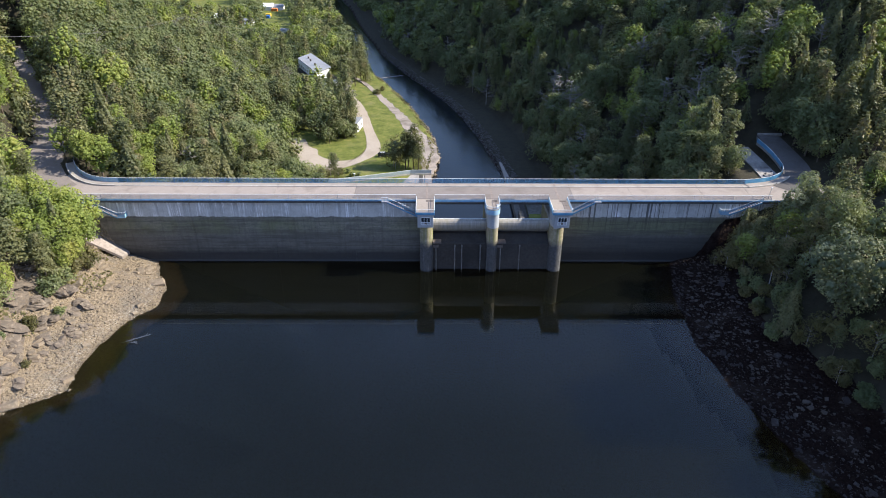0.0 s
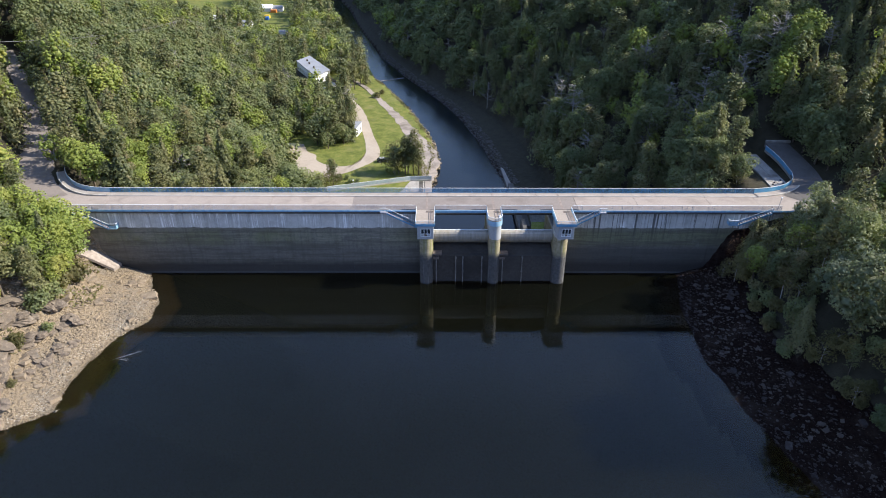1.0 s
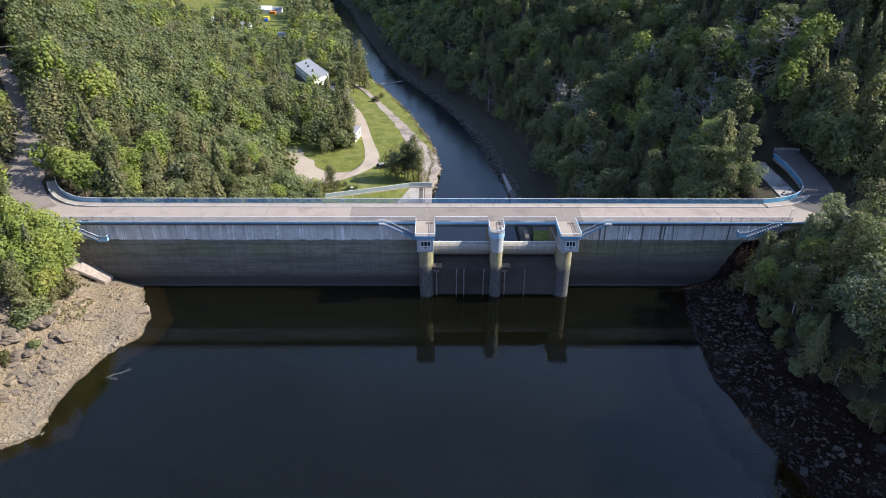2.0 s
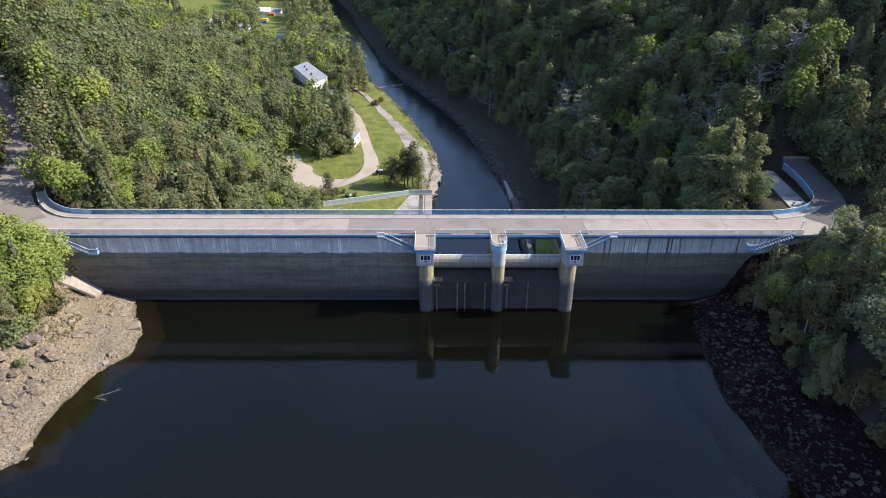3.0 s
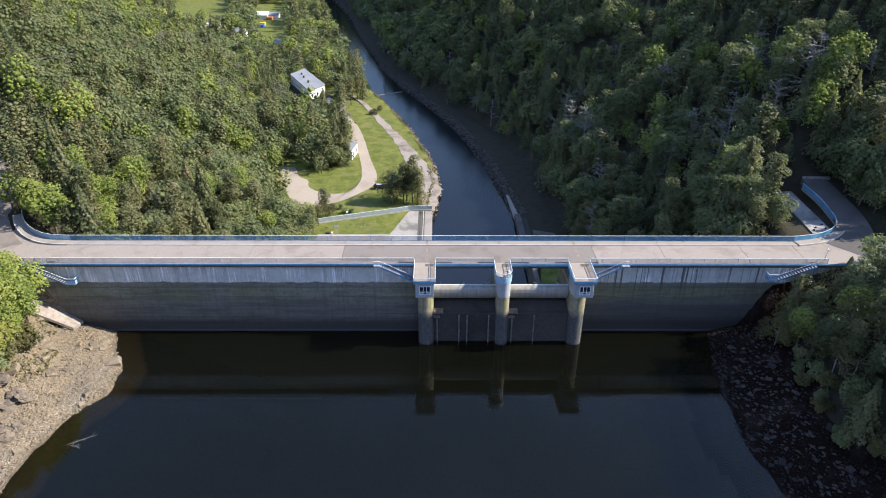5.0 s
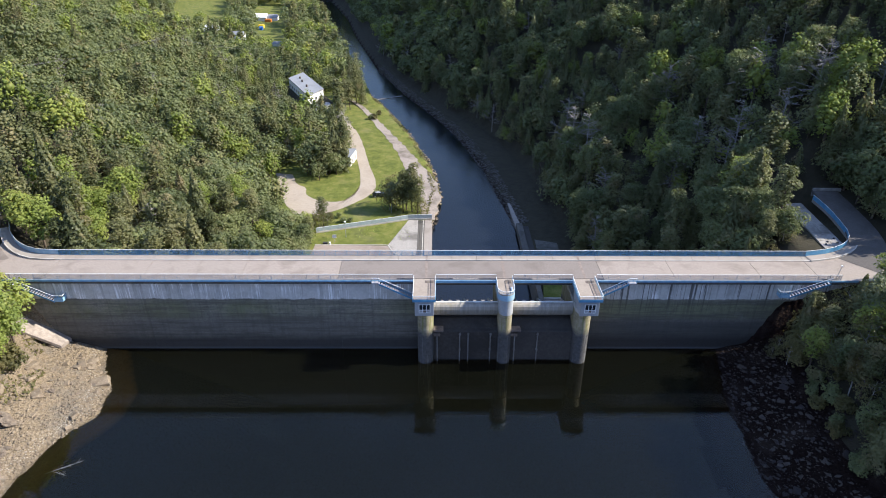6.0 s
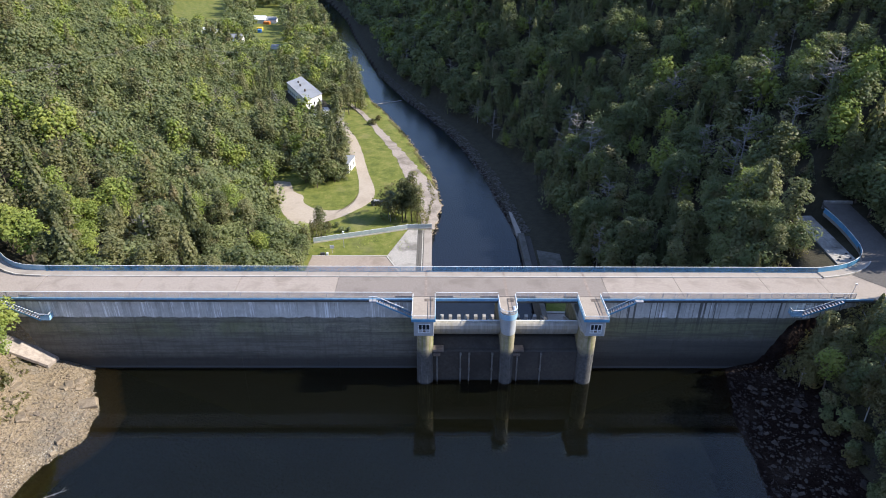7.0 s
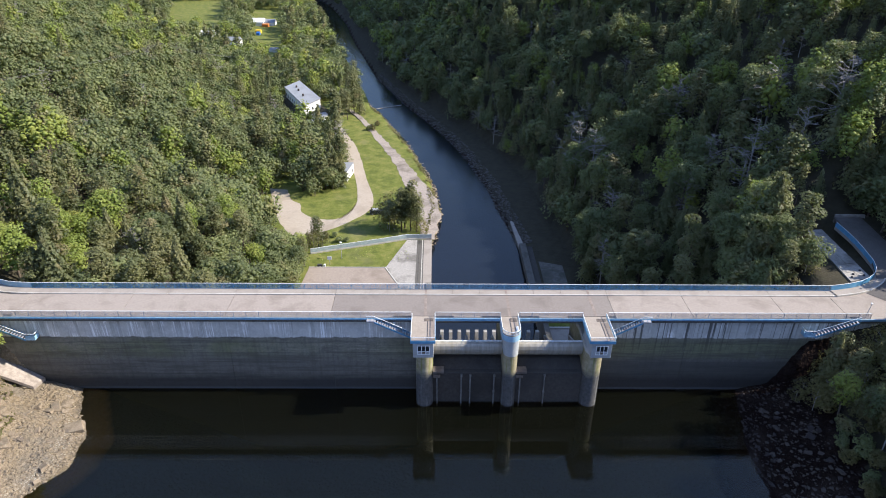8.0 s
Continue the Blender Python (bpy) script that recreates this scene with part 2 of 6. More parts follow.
def mat_bank():
    """Dried lake shore: pale silt with stones, a dark damp rim at the water, rusty stains."""
    k = Nodes("shore_gravel")
    z = k.axis(2)
    stone = k.voronoi(1.6, "F1")
    fine = k.noise(3.5, 7, 0.7)
    col = k.ramp(fine, (0.28, (0.140, 0.104, 0.067)), (0.5, (0.228, 0.175, 0.115)), (0.72, (0.335, 0.268, 0.186)))
    col = k.mix(k.ramp(k.noise(0.18, 4), (0.5, 0.0), (0.62, 0.7)), col, (0.17, 0.145, 0.115))
    crack = k.voronoi(0.9, "DISTANCE_TO_EDGE", k.mix(0.12, k.where(), k.noise(0.8, 3)))
    col = k.mix(k.ramp(crack, (0.0, 0.30), (0.05, 0.0)), col, (0.06, 0.05, 0.04))
    col = k.mix(k.ramp(stone, (0.0, 0.35), (0.25, 0.0)), col, (0.37, 0.34, 0.30))
    wob = k.maths("MULTIPLY_ADD", k.noise(0.8, 4), 0.5, -0.25)
    rim = k.maths("MULTIPLY", k.span(z, 0.15, 0.35), k.span(z, 1.3, 0.6))
    col = k.mix(k.maths("MULTIPLY", rim, k.ramp(k.voronoi(3.2), (0.15, 0.7), (0.45, 0.0))), col, (0.42, 0.385, 0.32))
    col = k.mix(k.span(k.maths("ADD", z, wob), 0.25, 0.05), col, k.mix(0.5, col, (0.10, 0.075, 0.045)))
    # bed darkens with depth: light lost in the water put into colour
    col = k.mix(k.span(z, -0.02, -0.35), col, (0.24, 0.145, 0.060))
    col = k.mix(k.span(z, -0.15, -0.75), col, (0.003, 0.004, 0.010))
    k.bump(k.maths("ADD", fine, k.maths("MULTIPLY", stone, 0.8)), 1.0, 0.4)
    return k.done(col, 0.92)


def mat_rock(name, a, b, c):
    k = Nodes(name)
    fine = k.noise(1.6, 7, 0.7)
    col = k.ramp(fine, (0.28, a), (0.55, b), (0.75, c))
    col = k.mix(k.maths("MULTIPLY", k.own(), 0.5), col, b)
    col = k.mix(k.ramp(k.noise(0.6, 5), (0.55, 0.0), (0.68, 0.6)), col, (0.10, 0.09, 0.075))
    k.bump(k.noise(2.5, 8, 0.75), 0.7, 0.15)
    return k.done(col, 0.9)


def mat_grass():
    k = Nodes("mown_grass")
    col = k.ramp(k.noise(0.35, 6, 0.65), (0.34, (0.076, 0.090, 0.016)), (0.5, (0.128, 0.138, 0.025)), (0.64, (0.190, 0.176, 0.050)))
    col = k.mix(k.ramp(k.noise(4.0, 5, 0.7), (0.35, 0.5), (0.6, 0.0)), col, (0.045, 0.08, 0.012))
    col = k.mix(k.ramp(k.noise(0.08, 4), (0.56, 0.0), (0.70, 0.5)), col, (0.185, 0.165, 0.075))
    k.bump(k.noise(6.0, 4), 0.6, 0.12)
    return k.done(col, 0.95)


def mat_water(name, tint, ripple, size, murk, depth):
    """Water: clear glossy skin over dark, faintly brown depth."""
    k = Nodes(name)
    bump = k.n.new("ShaderNodeBump")
    bump.inputs["Strength"].default_value, bump.inputs["Distance"].default_value = ripple, 0.05
    k.put(bump.inputs["Height"], k.noise(size, 4, 0.55))
    gl, tr, ms = k.n.new("ShaderNodeBsdfGlossy"), k.n.new("ShaderNodeBsdfTransparent"), k.n.new("ShaderNodeMixShader")
    fr = k.n.new("ShaderNodeFresnel")
    fr.inputs[0].default_value = 1.45
    gl.inputs["Roughness"].default_value = 0.02
    k.put(tr.inputs[0], tint)
    k.put(gl.inputs["Normal"], bump.outputs[0])
    k.put(fr.inputs["Normal"], bump.outputs[0])
    mk, mm = k.n.new("ShaderNodeBsdfDiffuse"), k.n.new("ShaderNodeMixShader")
    k.put(mk.inputs[0], murk)
    mm.inputs[0].default_value = depth
    k.l.new(tr.outputs[0], mm.inputs[1])
    k.l.new(mk.outputs[0], mm.inputs[2])
    k.l.new(fr.outputs[0], ms.inputs[0])
    k.l.new(mm.outputs[0], ms.inputs[1])
    k.l.new(gl.outputs[0], ms.inputs[2])
    k.l.new(ms.outputs[0], k.n["Material Output"].inputs[0])
    return k.mat


def mat_glass(name):
    k = Nodes(name)
    return k.done((0.02, 0.025, 0.03), 0.08, 0.0, 0.6)


DAM, PIER = mat_dam(), mat_pier()
GATE = mat_gate()
DECK = mat_plain_concrete("deck_concrete", (0.246, 0.207, 0.172), (0.333, 0.282, 0.237), 1.0, (0.185, 0.150, 0.117), 0.5)
ROAD = mat_plain_concrete("road_concrete", (0.230, 0.193, 0.166), (0.320, 0.272, 0.238), 1.0, (0.175, 0.143, 0.120), 0.6)
PATCH = mat_plain_concrete("road_patch", (0.160, 0.137, 0.121), (0.228, 0.193, 0.173), 1.0, (0.128, 0.106, 0.092), 0.6)
ASPHALT = mat_plain_concrete("old_asphalt", (0.068, 0.060, 0.056), (0.110, 0.100, 0.094), 1.0, (0.046, 0.041, 0.038), 0.5)
WALK = mat_plain_concrete("pavement_concrete", (0.237, 0.204, 0.179), (0.324, 0.288, 0.254), 1.4, (0.187, 0.156, 0.133), 0.5)
KERB = mat_plain_concrete("kerb_concrete", (0.374, 0.346, 0.313), (0.490, 0.462, 0.422), 1.4, (0.258, 0.231, 0.204), 0.6)
APRON = mat_plain_concrete("apron_concrete", (0.20, 0.185, 0.17), (0.40, 0.372, 0.340), 0.8, (0.13, 0.118, 0.105), 0.9)
YARD = mat_plain_concrete("yard_paving", (0.222, 0.178, 0.146), (0.312, 0.256, 0.213), 0.6, (0.175, 0.134, 0.106), 0.7)
WORN = mat_plain_concrete("worn_path", (0.190, 0.155, 0.132), (0.370, 0.318, 0.278), 0.6, (0.130, 0.108, 0.086), 0.9)
TRACK = mat_plain_concrete("gravel_track", (0.290, 0.238, 0.186), (0.400, 0.340, 0.275), 0.5, (0.225, 0.178, 0.134), 0.6)
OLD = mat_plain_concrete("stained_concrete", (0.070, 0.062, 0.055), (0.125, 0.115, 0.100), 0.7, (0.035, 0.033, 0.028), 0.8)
BOX = mat_plain_concrete("rendered_wall", (0.302, 0.317, 0.331), (0.389, 0.403, 0.410), 1.2, (0.245, 0.245, 0.238), 0.5)
BLUE = mat_paint("blue_paint", (0.07, 0.24, 0.41), (0.13, 0.32, 0.48), 0.45)
PALE_BLUE = mat_paint("faded_blue_paint", (0.20, 0.36, 0.50), (0.32, 0.46, 0.56), 0.5)
WHITE = mat_paint("white_paint", (0.62, 0.64, 0.66), (0.74, 0.75, 0.75), 0.5)
GALV = mat_paint("galvanised_steel", (0.27, 0.27, 0.29), (0.36, 0.36, 0.38), 0.5)
MESH = mat_paint("fence_mesh", (0.27, 0.33, 0.35), (0.36, 0.41, 0.42), 0.55)
FASCIA = mat_paint("weathered_blue_paint", (0.13, 0.29, 0.45), (0.22, 0.38, 0.52), 0.5)
RUST = mat_paint("rusty_plate", (0.10, 0.078, 0.065), (0.17, 0.135, 0.11), 0.8)
JOINT = mat_paint("joint_plate", (0.17, 0.135, 0.115), (0.25, 0.20, 0.17), 0.8)
PAD = mat_plain_concrete("mossy_pad", (0.045, 0.042, 0.036), (0.15, 0.138, 0.12), 0.5, (0.035, 0.036, 0.024), 0.9)
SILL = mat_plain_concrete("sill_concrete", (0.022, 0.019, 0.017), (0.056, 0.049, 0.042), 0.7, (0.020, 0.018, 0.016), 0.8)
POSTS = mat_paint("stained_steel", (0.11, 0.105, 0.10), (0.20, 0.19, 0.18), 0.6)
DARK = mat_paint("dark_metal", (0.03, 0.03, 0.035), (0.05, 0.05, 0.055), 0.5)
GLASS = mat_glass("window_glass")
GLASS.node_tree.nodes["Principled BSDF"].inputs["Base Color"].default_value = (0.02, 0.025, 0.03, 1)
ROOF = mat_plain_concrete("roofing_felt", (0.202, 0.213, 0.235), (0.258, 0.269, 0.291), 0.8, (0.157, 0.162, 0.174), 0.5)
RENDER = mat_plain_concrete("white_render", (0.70, 0.69, 0.66), (0.80, 0.79, 0.76), 0.8, (0.55, 0.53, 0.50), 0.4)
FLOOR, BANK, GRASS = mat_forest_floor(), mat_bank(), mat_grass()


def mat_shade_silt():
    """Silt between stones, with the shaded bank's darkness put into its colour."""
    k = Nodes("shade_silt")
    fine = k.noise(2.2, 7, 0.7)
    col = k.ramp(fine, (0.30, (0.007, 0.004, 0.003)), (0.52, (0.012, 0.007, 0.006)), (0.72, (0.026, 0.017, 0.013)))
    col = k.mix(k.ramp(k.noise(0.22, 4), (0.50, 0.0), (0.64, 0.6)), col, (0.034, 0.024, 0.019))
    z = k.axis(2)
    # black below the waterline: light lost in the lake put into colour
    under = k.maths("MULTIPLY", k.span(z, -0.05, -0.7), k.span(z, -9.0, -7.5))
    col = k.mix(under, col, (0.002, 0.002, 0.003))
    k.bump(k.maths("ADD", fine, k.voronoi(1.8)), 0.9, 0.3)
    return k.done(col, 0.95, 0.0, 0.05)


SHADE_SILT = mat_shade_silt()
# right-shore stones, rock colours darkened for the shade lying on them
SHADE_ROCK = mat_rock("shade_rock", (0.020, 0.015, 0.014), (0.040, 0.031, 0.028), (0.092, 0.076, 0.068))
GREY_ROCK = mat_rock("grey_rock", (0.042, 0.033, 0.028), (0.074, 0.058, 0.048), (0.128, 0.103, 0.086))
RIPRAP = mat_rock("bank_stone", (0.050, 0.045, 0.040), (0.105, 0.096, 0.088), (0.20, 0.19, 0.178))
ROCK = mat_rock("shore_rock", (0.118, 0.088, 0.062), (0.218, 0.172, 0.122), (0.345, 0.285, 0.212))
CLIFF = mat_rock("outcrop_rock", (0.055, 0.043, 0.034), (0.150, 0.119, 0.091), (0.33, 0.268, 0.202))
LAKE = mat_water("lake_water", (0.90, 0.70, 0.42), 0.004, 0.4, (0.024, 0.027, 0.016), 0.11)
RIVER = mat_water("river_water", (0.12, 0.11, 0.09), 0.9, 0.9, (0.022, 0.030, 0.046), 0.3)
OLIVE = mat_leaf("olive_leaves", (0.083, 0.083, 0.036), (0.136, 0.126, 0.056), (0.213, 0.186, 0.074), (0.259, 0.193, 0.087))
LEAF = mat_leaf("broad_leaves", (0.100, 0.126, 0.062), (0.183, 0.208, 0.098), (0.248, 0.268, 0.114), (0.338, 0.268, 0.141))
BRIGHT = mat_leaf("bright_leaves", (0.157, 0.204, 0.051), (0.237, 0.286, 0.070), (0.326, 0.350, 0.088), (0.382, 0.342, 0.099), 0.44)
WILLOW = mat_leaf("silver_leaves", (0.102, 0.125, 0.076), (0.174, 0.196, 0.116), (0.259, 0.276, 0.161), (0.231, 0.231, 0.106))
PINE = mat_leaf("pine_needles", (0.090, 0.108, 0.050), (0.153, 0.164, 0.074), (0.225, 0.216, 0.101), (0.296, 0.225, 0.119), 0.42)
BARK = mat_bark("bark", (0.06, 0.045, 0.035), (0.14, 0.11, 0.085))
BIRCH = mat_bark("pale_bark", (0.22, 0.20, 0.18), (0.45, 0.42, 0.39))
DEADWOOD = mat_bark("dead_wood", (0.18, 0.162, 0.15), (0.33, 0.305, 0.285))

# ---- helpers for things and parts ----


def thing(name, place=(0, 0, 0), label="", category="", group="", kind=""):
    ob = new(name)
    ob.location = place
    ob.empty_display_size = 0.3
    return tagged(ob, label, category, group, kind)


def link_mesh(name, me, material, parent=None, label=""):
    """Links a mesh built in world places, under a parent that is only shifted."""
    if material is not None and not me.materials:
        me.materials.append(material)
    ob = new(name, me)
    if parent is not None:
        ob.parent = parent
        top, off = parent, Vector((0, 0, 0))
        while top is not None:
            off += top.location
            top = top.parent
        ob.location = -off
    return tagged(ob, label)


def part(name, bm, material, parent=None, label="", smooth=False):
    me = bpy.data.meshes.new(name)
    bmesh.ops.recalc_face_normals(bm, faces=bm.faces)
    bm.to_mesh(me)
    bm.free()
    if smooth:
        me.shade_smooth()
    return link_mesh(name, me, material, parent, label)


def mesh_from(name, verts, faces):
    me = bpy.data.meshes.new(name)
    me.from_pydata([tuple(v) for v in verts], [], [tuple(f) for f in faces])
    me.update()
    return me


def box(x0, x1, y0, y1, z0, z1, bevel=0.0, bm=None):
    bm = bm or bmesh.new()
    vs = [bm.verts.new((x, y, z)) for z in (z0, z1) for y in (y0, y1) for x in (x0, x1)]
    fs = [bm.faces.new([vs[i] for i in q]) for q in ((0, 2, 3, 1), (4, 5, 7, 6), (0, 1, 5, 4), (1, 3, 7, 5), (3, 2, 6, 7), (2, 0, 4, 6))]
    if bevel:
        es = {e for f in fs for e in f.edges}
        bmesh.ops.bevel(bm, geom=list(es), offset=bevel, segments=1, affect="EDGES")
    return bm


def prism(profile, x0, x1, bm=None):
    """A (y, z) outline pulled from x0 to x1."""
    bm = bm or bmesh.new()
    a = [bm.verts.new((x0, y, z)) for y, z in profile]
    b = [bm.verts.new((x1, y, z)) for y, z in profile]
    bm.faces.new(a), bm.faces.new(b)
    n = len(profile)
    for i in range(n):
        bm.faces.new((a[i], a[(i + 1) % n], b[(i + 1) % n], b[i]))
    return bm


def slab(outline, z0, z1, bm=None):
    """An (x, y) outline pulled from z0 to z1."""
    bm = bm or bmesh.new()
    a = [bm.verts.new((x, y, z0)) for x, y in outline]
    b = [bm.verts.new((x, y, z1)) for x, y in outline]
    bm.faces.new(a), bm.faces.new(b)
    n = len(outline)
    for i in range(n):
        bm.faces.new((a[i], a[(i + 1) % n], b[(i + 1) % n], b[i]))
    return bm


def stick(a, b, r, bm=None, sides=6, r2=None):
    """A round bar from a to b."""
    bm = bm or bmesh.new()
    a, b = Vector(a), Vector(b)
    m = Matrix.Translation((a + b) / 2) @ (b - a).to_track_quat("Z", "Y").to_matrix().to_4x4()
    bmesh.ops.create_cone(bm, cap_ends=True, segments=sides, radius1=r, radius2=r if r2 is None else r2, depth=(b - a).length, matrix=m)
    return bm


def smooth_line(points, step=1.5):
    """Points along a Catmull-Rom curve through the given ones."""
    p = [np.array(q, float) for q in points]
    p = [2 * p[0] - p[1]] + p + [2 * p[-1] - p[-2]]
    out = []
    for i in range(1, len(p) - 2):
        n = max(2, int(np.linalg.norm(p[i + 1] - p[i]) / step))
        for j in range(n):
            t = j / n
            out.append(0.5 * (2 * p[i] + (p[i + 1] - p[i - 1]) * t + (2 * p[i - 1] - 5 * p[i] + 4 * p[i + 1] - p[i + 2]) * t * t
                              + (3 * p[i] - p[i - 1] - 3 * p[i + 1] + p[i + 2]) * t ** 3))
    out.append(p[-2])
    return out


def ribbon(line, widths, lift=0.02, thick=0.3):
    """A strip of given half widths along a line of (x, y, z)."""
    bm = bmesh.new()
    rows = []
    for i, q in enumerate(line):
        d = np.array(line[min(i + 1, len(line) - 1)]) - np.array(line[max(i - 1, 0)])
        n = np.array((-d[1], d[0])) / max(1e-6, np.hypot(d[0], d[1]))
        w = np.interp(i / (len(line) - 1), np.linspace(0, 1, len(widths)), widths)
        rows.append([bm.verts.new((q[0] + n[0] * w * s, q[1] + n[1] * w * s, q[2] + lift - dz)) for s, dz in ((1, thick), (1, 0), (-1, 0), (-1, thick))])
    for a, b in zip(rows, rows[1:]):
        for j in range(3):
            bm.faces.new((a[j], a[j + 1], b[j + 1], b[j]))
    return bm


def tube(points, r, sides=6):
    """One bent round bar through the points."""
    bm = bmesh.new()
    p = [Vector(q) for q in points]
    rings = []
    for i, q in enumerate(p):
        d = (p[min(i + 1, len(p) - 1)] - p[max(i - 1, 0)]).normalized()
        s = d.cross(Vector((0, 0, 1))).normalized()
        u = s.cross(d)
        rings.append([bm.verts.new(q + (s * math.cos(a) + u * math.sin(a)) * r) for a in np.linspace(0, 2 * math.pi, sides, endpoint=False)])
    for a, b in zip(rings, rings[1:]):
        for j in range(sides):
            bm.faces.new((a[j], a[(j + 1) % sides], b[(j + 1) % sides], b[j]))
    bm.faces.new(rings[0]), bm.faces.new(rings[-1])
    return bm


def strip(left, right, z, thick=0.5, step=2.0, seed=1, wear=0.22):
    """A way between two edge lines of (x, y), with slightly worn edges."""
    r = random.Random(seed)
    n = max(4, int(sum(math.dist(a, b) for a, b in zip(left, left[1:])) / step))
    sides = []
    for line in (left, right):
        q = np.array(smooth_line([(x, y, 0) for x, y in line], 0.8))
        s = np.concatenate([[0], np.cumsum(np.hypot(*np.diff(q[:, :2], axis=0).T))])
        f = np.linspace(0, s[-1], n)
        sides.append(np.stack([np.interp(f, s, q[:, 0]), np.interp(f, s, q[:, 1])], 1))
    bm = bmesh.new()
    rows = []
    for a, b in zip(*sides):
        d = (b - a) / max(1e-6, np.hypot(*(b - a)))
        a, b = a + d * r.uniform(-wear, wear), b + d * r.uniform(-wear, wear)
        rows.append([bm.verts.new((p[0], p[1], h)) for p, h in ((a, z - thick), (a, z), (b, z), (b, z - thick))])
    for p, q in zip(rows, rows[1:]):
        for j in range(3):
            bm.faces.new((p[j], p[j + 1], q[j + 1], q[j]))
    return bm

# ---- the ground: one sheet ----
SHORE_Y = [-400, -120, -70, -58.5, -52.4, -47, -42, -37, -30, -25, -18, -12.5, -6.7, -1.5, 4.7, 8]
SHORE_R = [95, 80, 62, 57.6, 56, 54.6, 53.3, 51.8, 51.8, 50, 50.3, 51, 51.8, 53.4, 55, 55]
SHORE_L = [-140, -95, -74, -66, -65, -64, -61.5, -54.5, -56, -55.5, -53, -49.8, -49.8, -53, -56.2, -56.2]
RIV_Y = [10, 45, 76, 100, 120, 146, 165, 182, 194, 210, 233, 261, 300, 350, 420, 500, 600, 900, 2000]
RIV_L = [2.7, 2.7, 2.9, 5.4, 3.1, -2.8, -8.5, -14.2, -18, -24.8, -29.6, -36, -46, -59, -74, -98, -140, -330, -900]
RIV_R = [26.6, 26.6, 26.6, 23.0, 20.2, 14.4, 8.9, 2.4, -2.2, -9, -17, -27, -36, -48, -62, -84, -124, -308, -868]
FOOT_Y = [10, 60, 75, 88, 96, 120, 155, 206, 260, 330, 420, 520, 700, 2000]
FOOT_L = [-36, -31, -33, -46, -52, -52, -66, -84, -104, -150, -215, -260, -330, -900]
FOOT_RY = [10, 30, 50, 76, 96, 120, 146, 165, 182, 194, 210, 233, 261, 300, 350, 420, 500, 600, 900, 2000]
FOOT_R = [43, 42, 40.5, 39, 37.5, 34, 28, 21, 13, 7.5, 0, -10, -21, -31, -43, -57, -80, -120, -304, -864]
LOW, RIVER_Z = -10.0, -11.8
ROAD_L = [(-70, 8.4, 14.7), (-78, 11.5, 14.75), (-84, 19, 15.0), (-87, 28, 15.9), (-96, 47, 18.0), (-111, 70, 21.0), (-132, 100, 25.0)]
ROAD_R = [(68, 8.4, 14.7), (77.5, 9.4, 14.75), (83.2, 13.6, 15.3), (85.1, 20, 16.4), (84.9, 26, 17.6), (84.4, 34, 18.8)]


def step01(v, a, b):
    t = np.clip((v - a) / (b - a), 0, 1)
    return t * t * (3 - 2 * t)


def ripple(x, y, s):
    return (np.sin(x / s + 1.3 * np.sin(y / s * 0.7)) + np.sin(y / s * 1.1 + 0.9 * np.sin(x / s * 1.3 + 2)) + np.sin((x + y) / s * 0.6 + 4)) / 3


def near_line(x, y, line):
    """Distance to a polyline and the height along it."""
    best, z = np.full(np.shape(x), 1e9), np.zeros(np.shape(x))
    for (ax, ay, az), (bx, by, bz) in zip(line, line[1:]):
        t = np.clip(((x - ax) * (bx - ax) + (y - ay) * (by - ay)) / ((bx - ax) ** 2 + (by - ay) ** 2), 0, 1)
        d = np.hypot(x - ax - t * (bx - ax), y - ay - t * (by - ay))
        z = np.where(d < best, az + t * (bz - az), z)
        best = np.minimum(best, d)
    return best, z


def lean(ys, xs, y):
    """Cosine between the line's normal and the x axis."""
    dy = 8.0
    s = (np.interp(y + dy, ys, xs) - np.interp(y - dy, ys, xs)) / (2 * dy)
    return 1 / np.sqrt(1 + s * s)


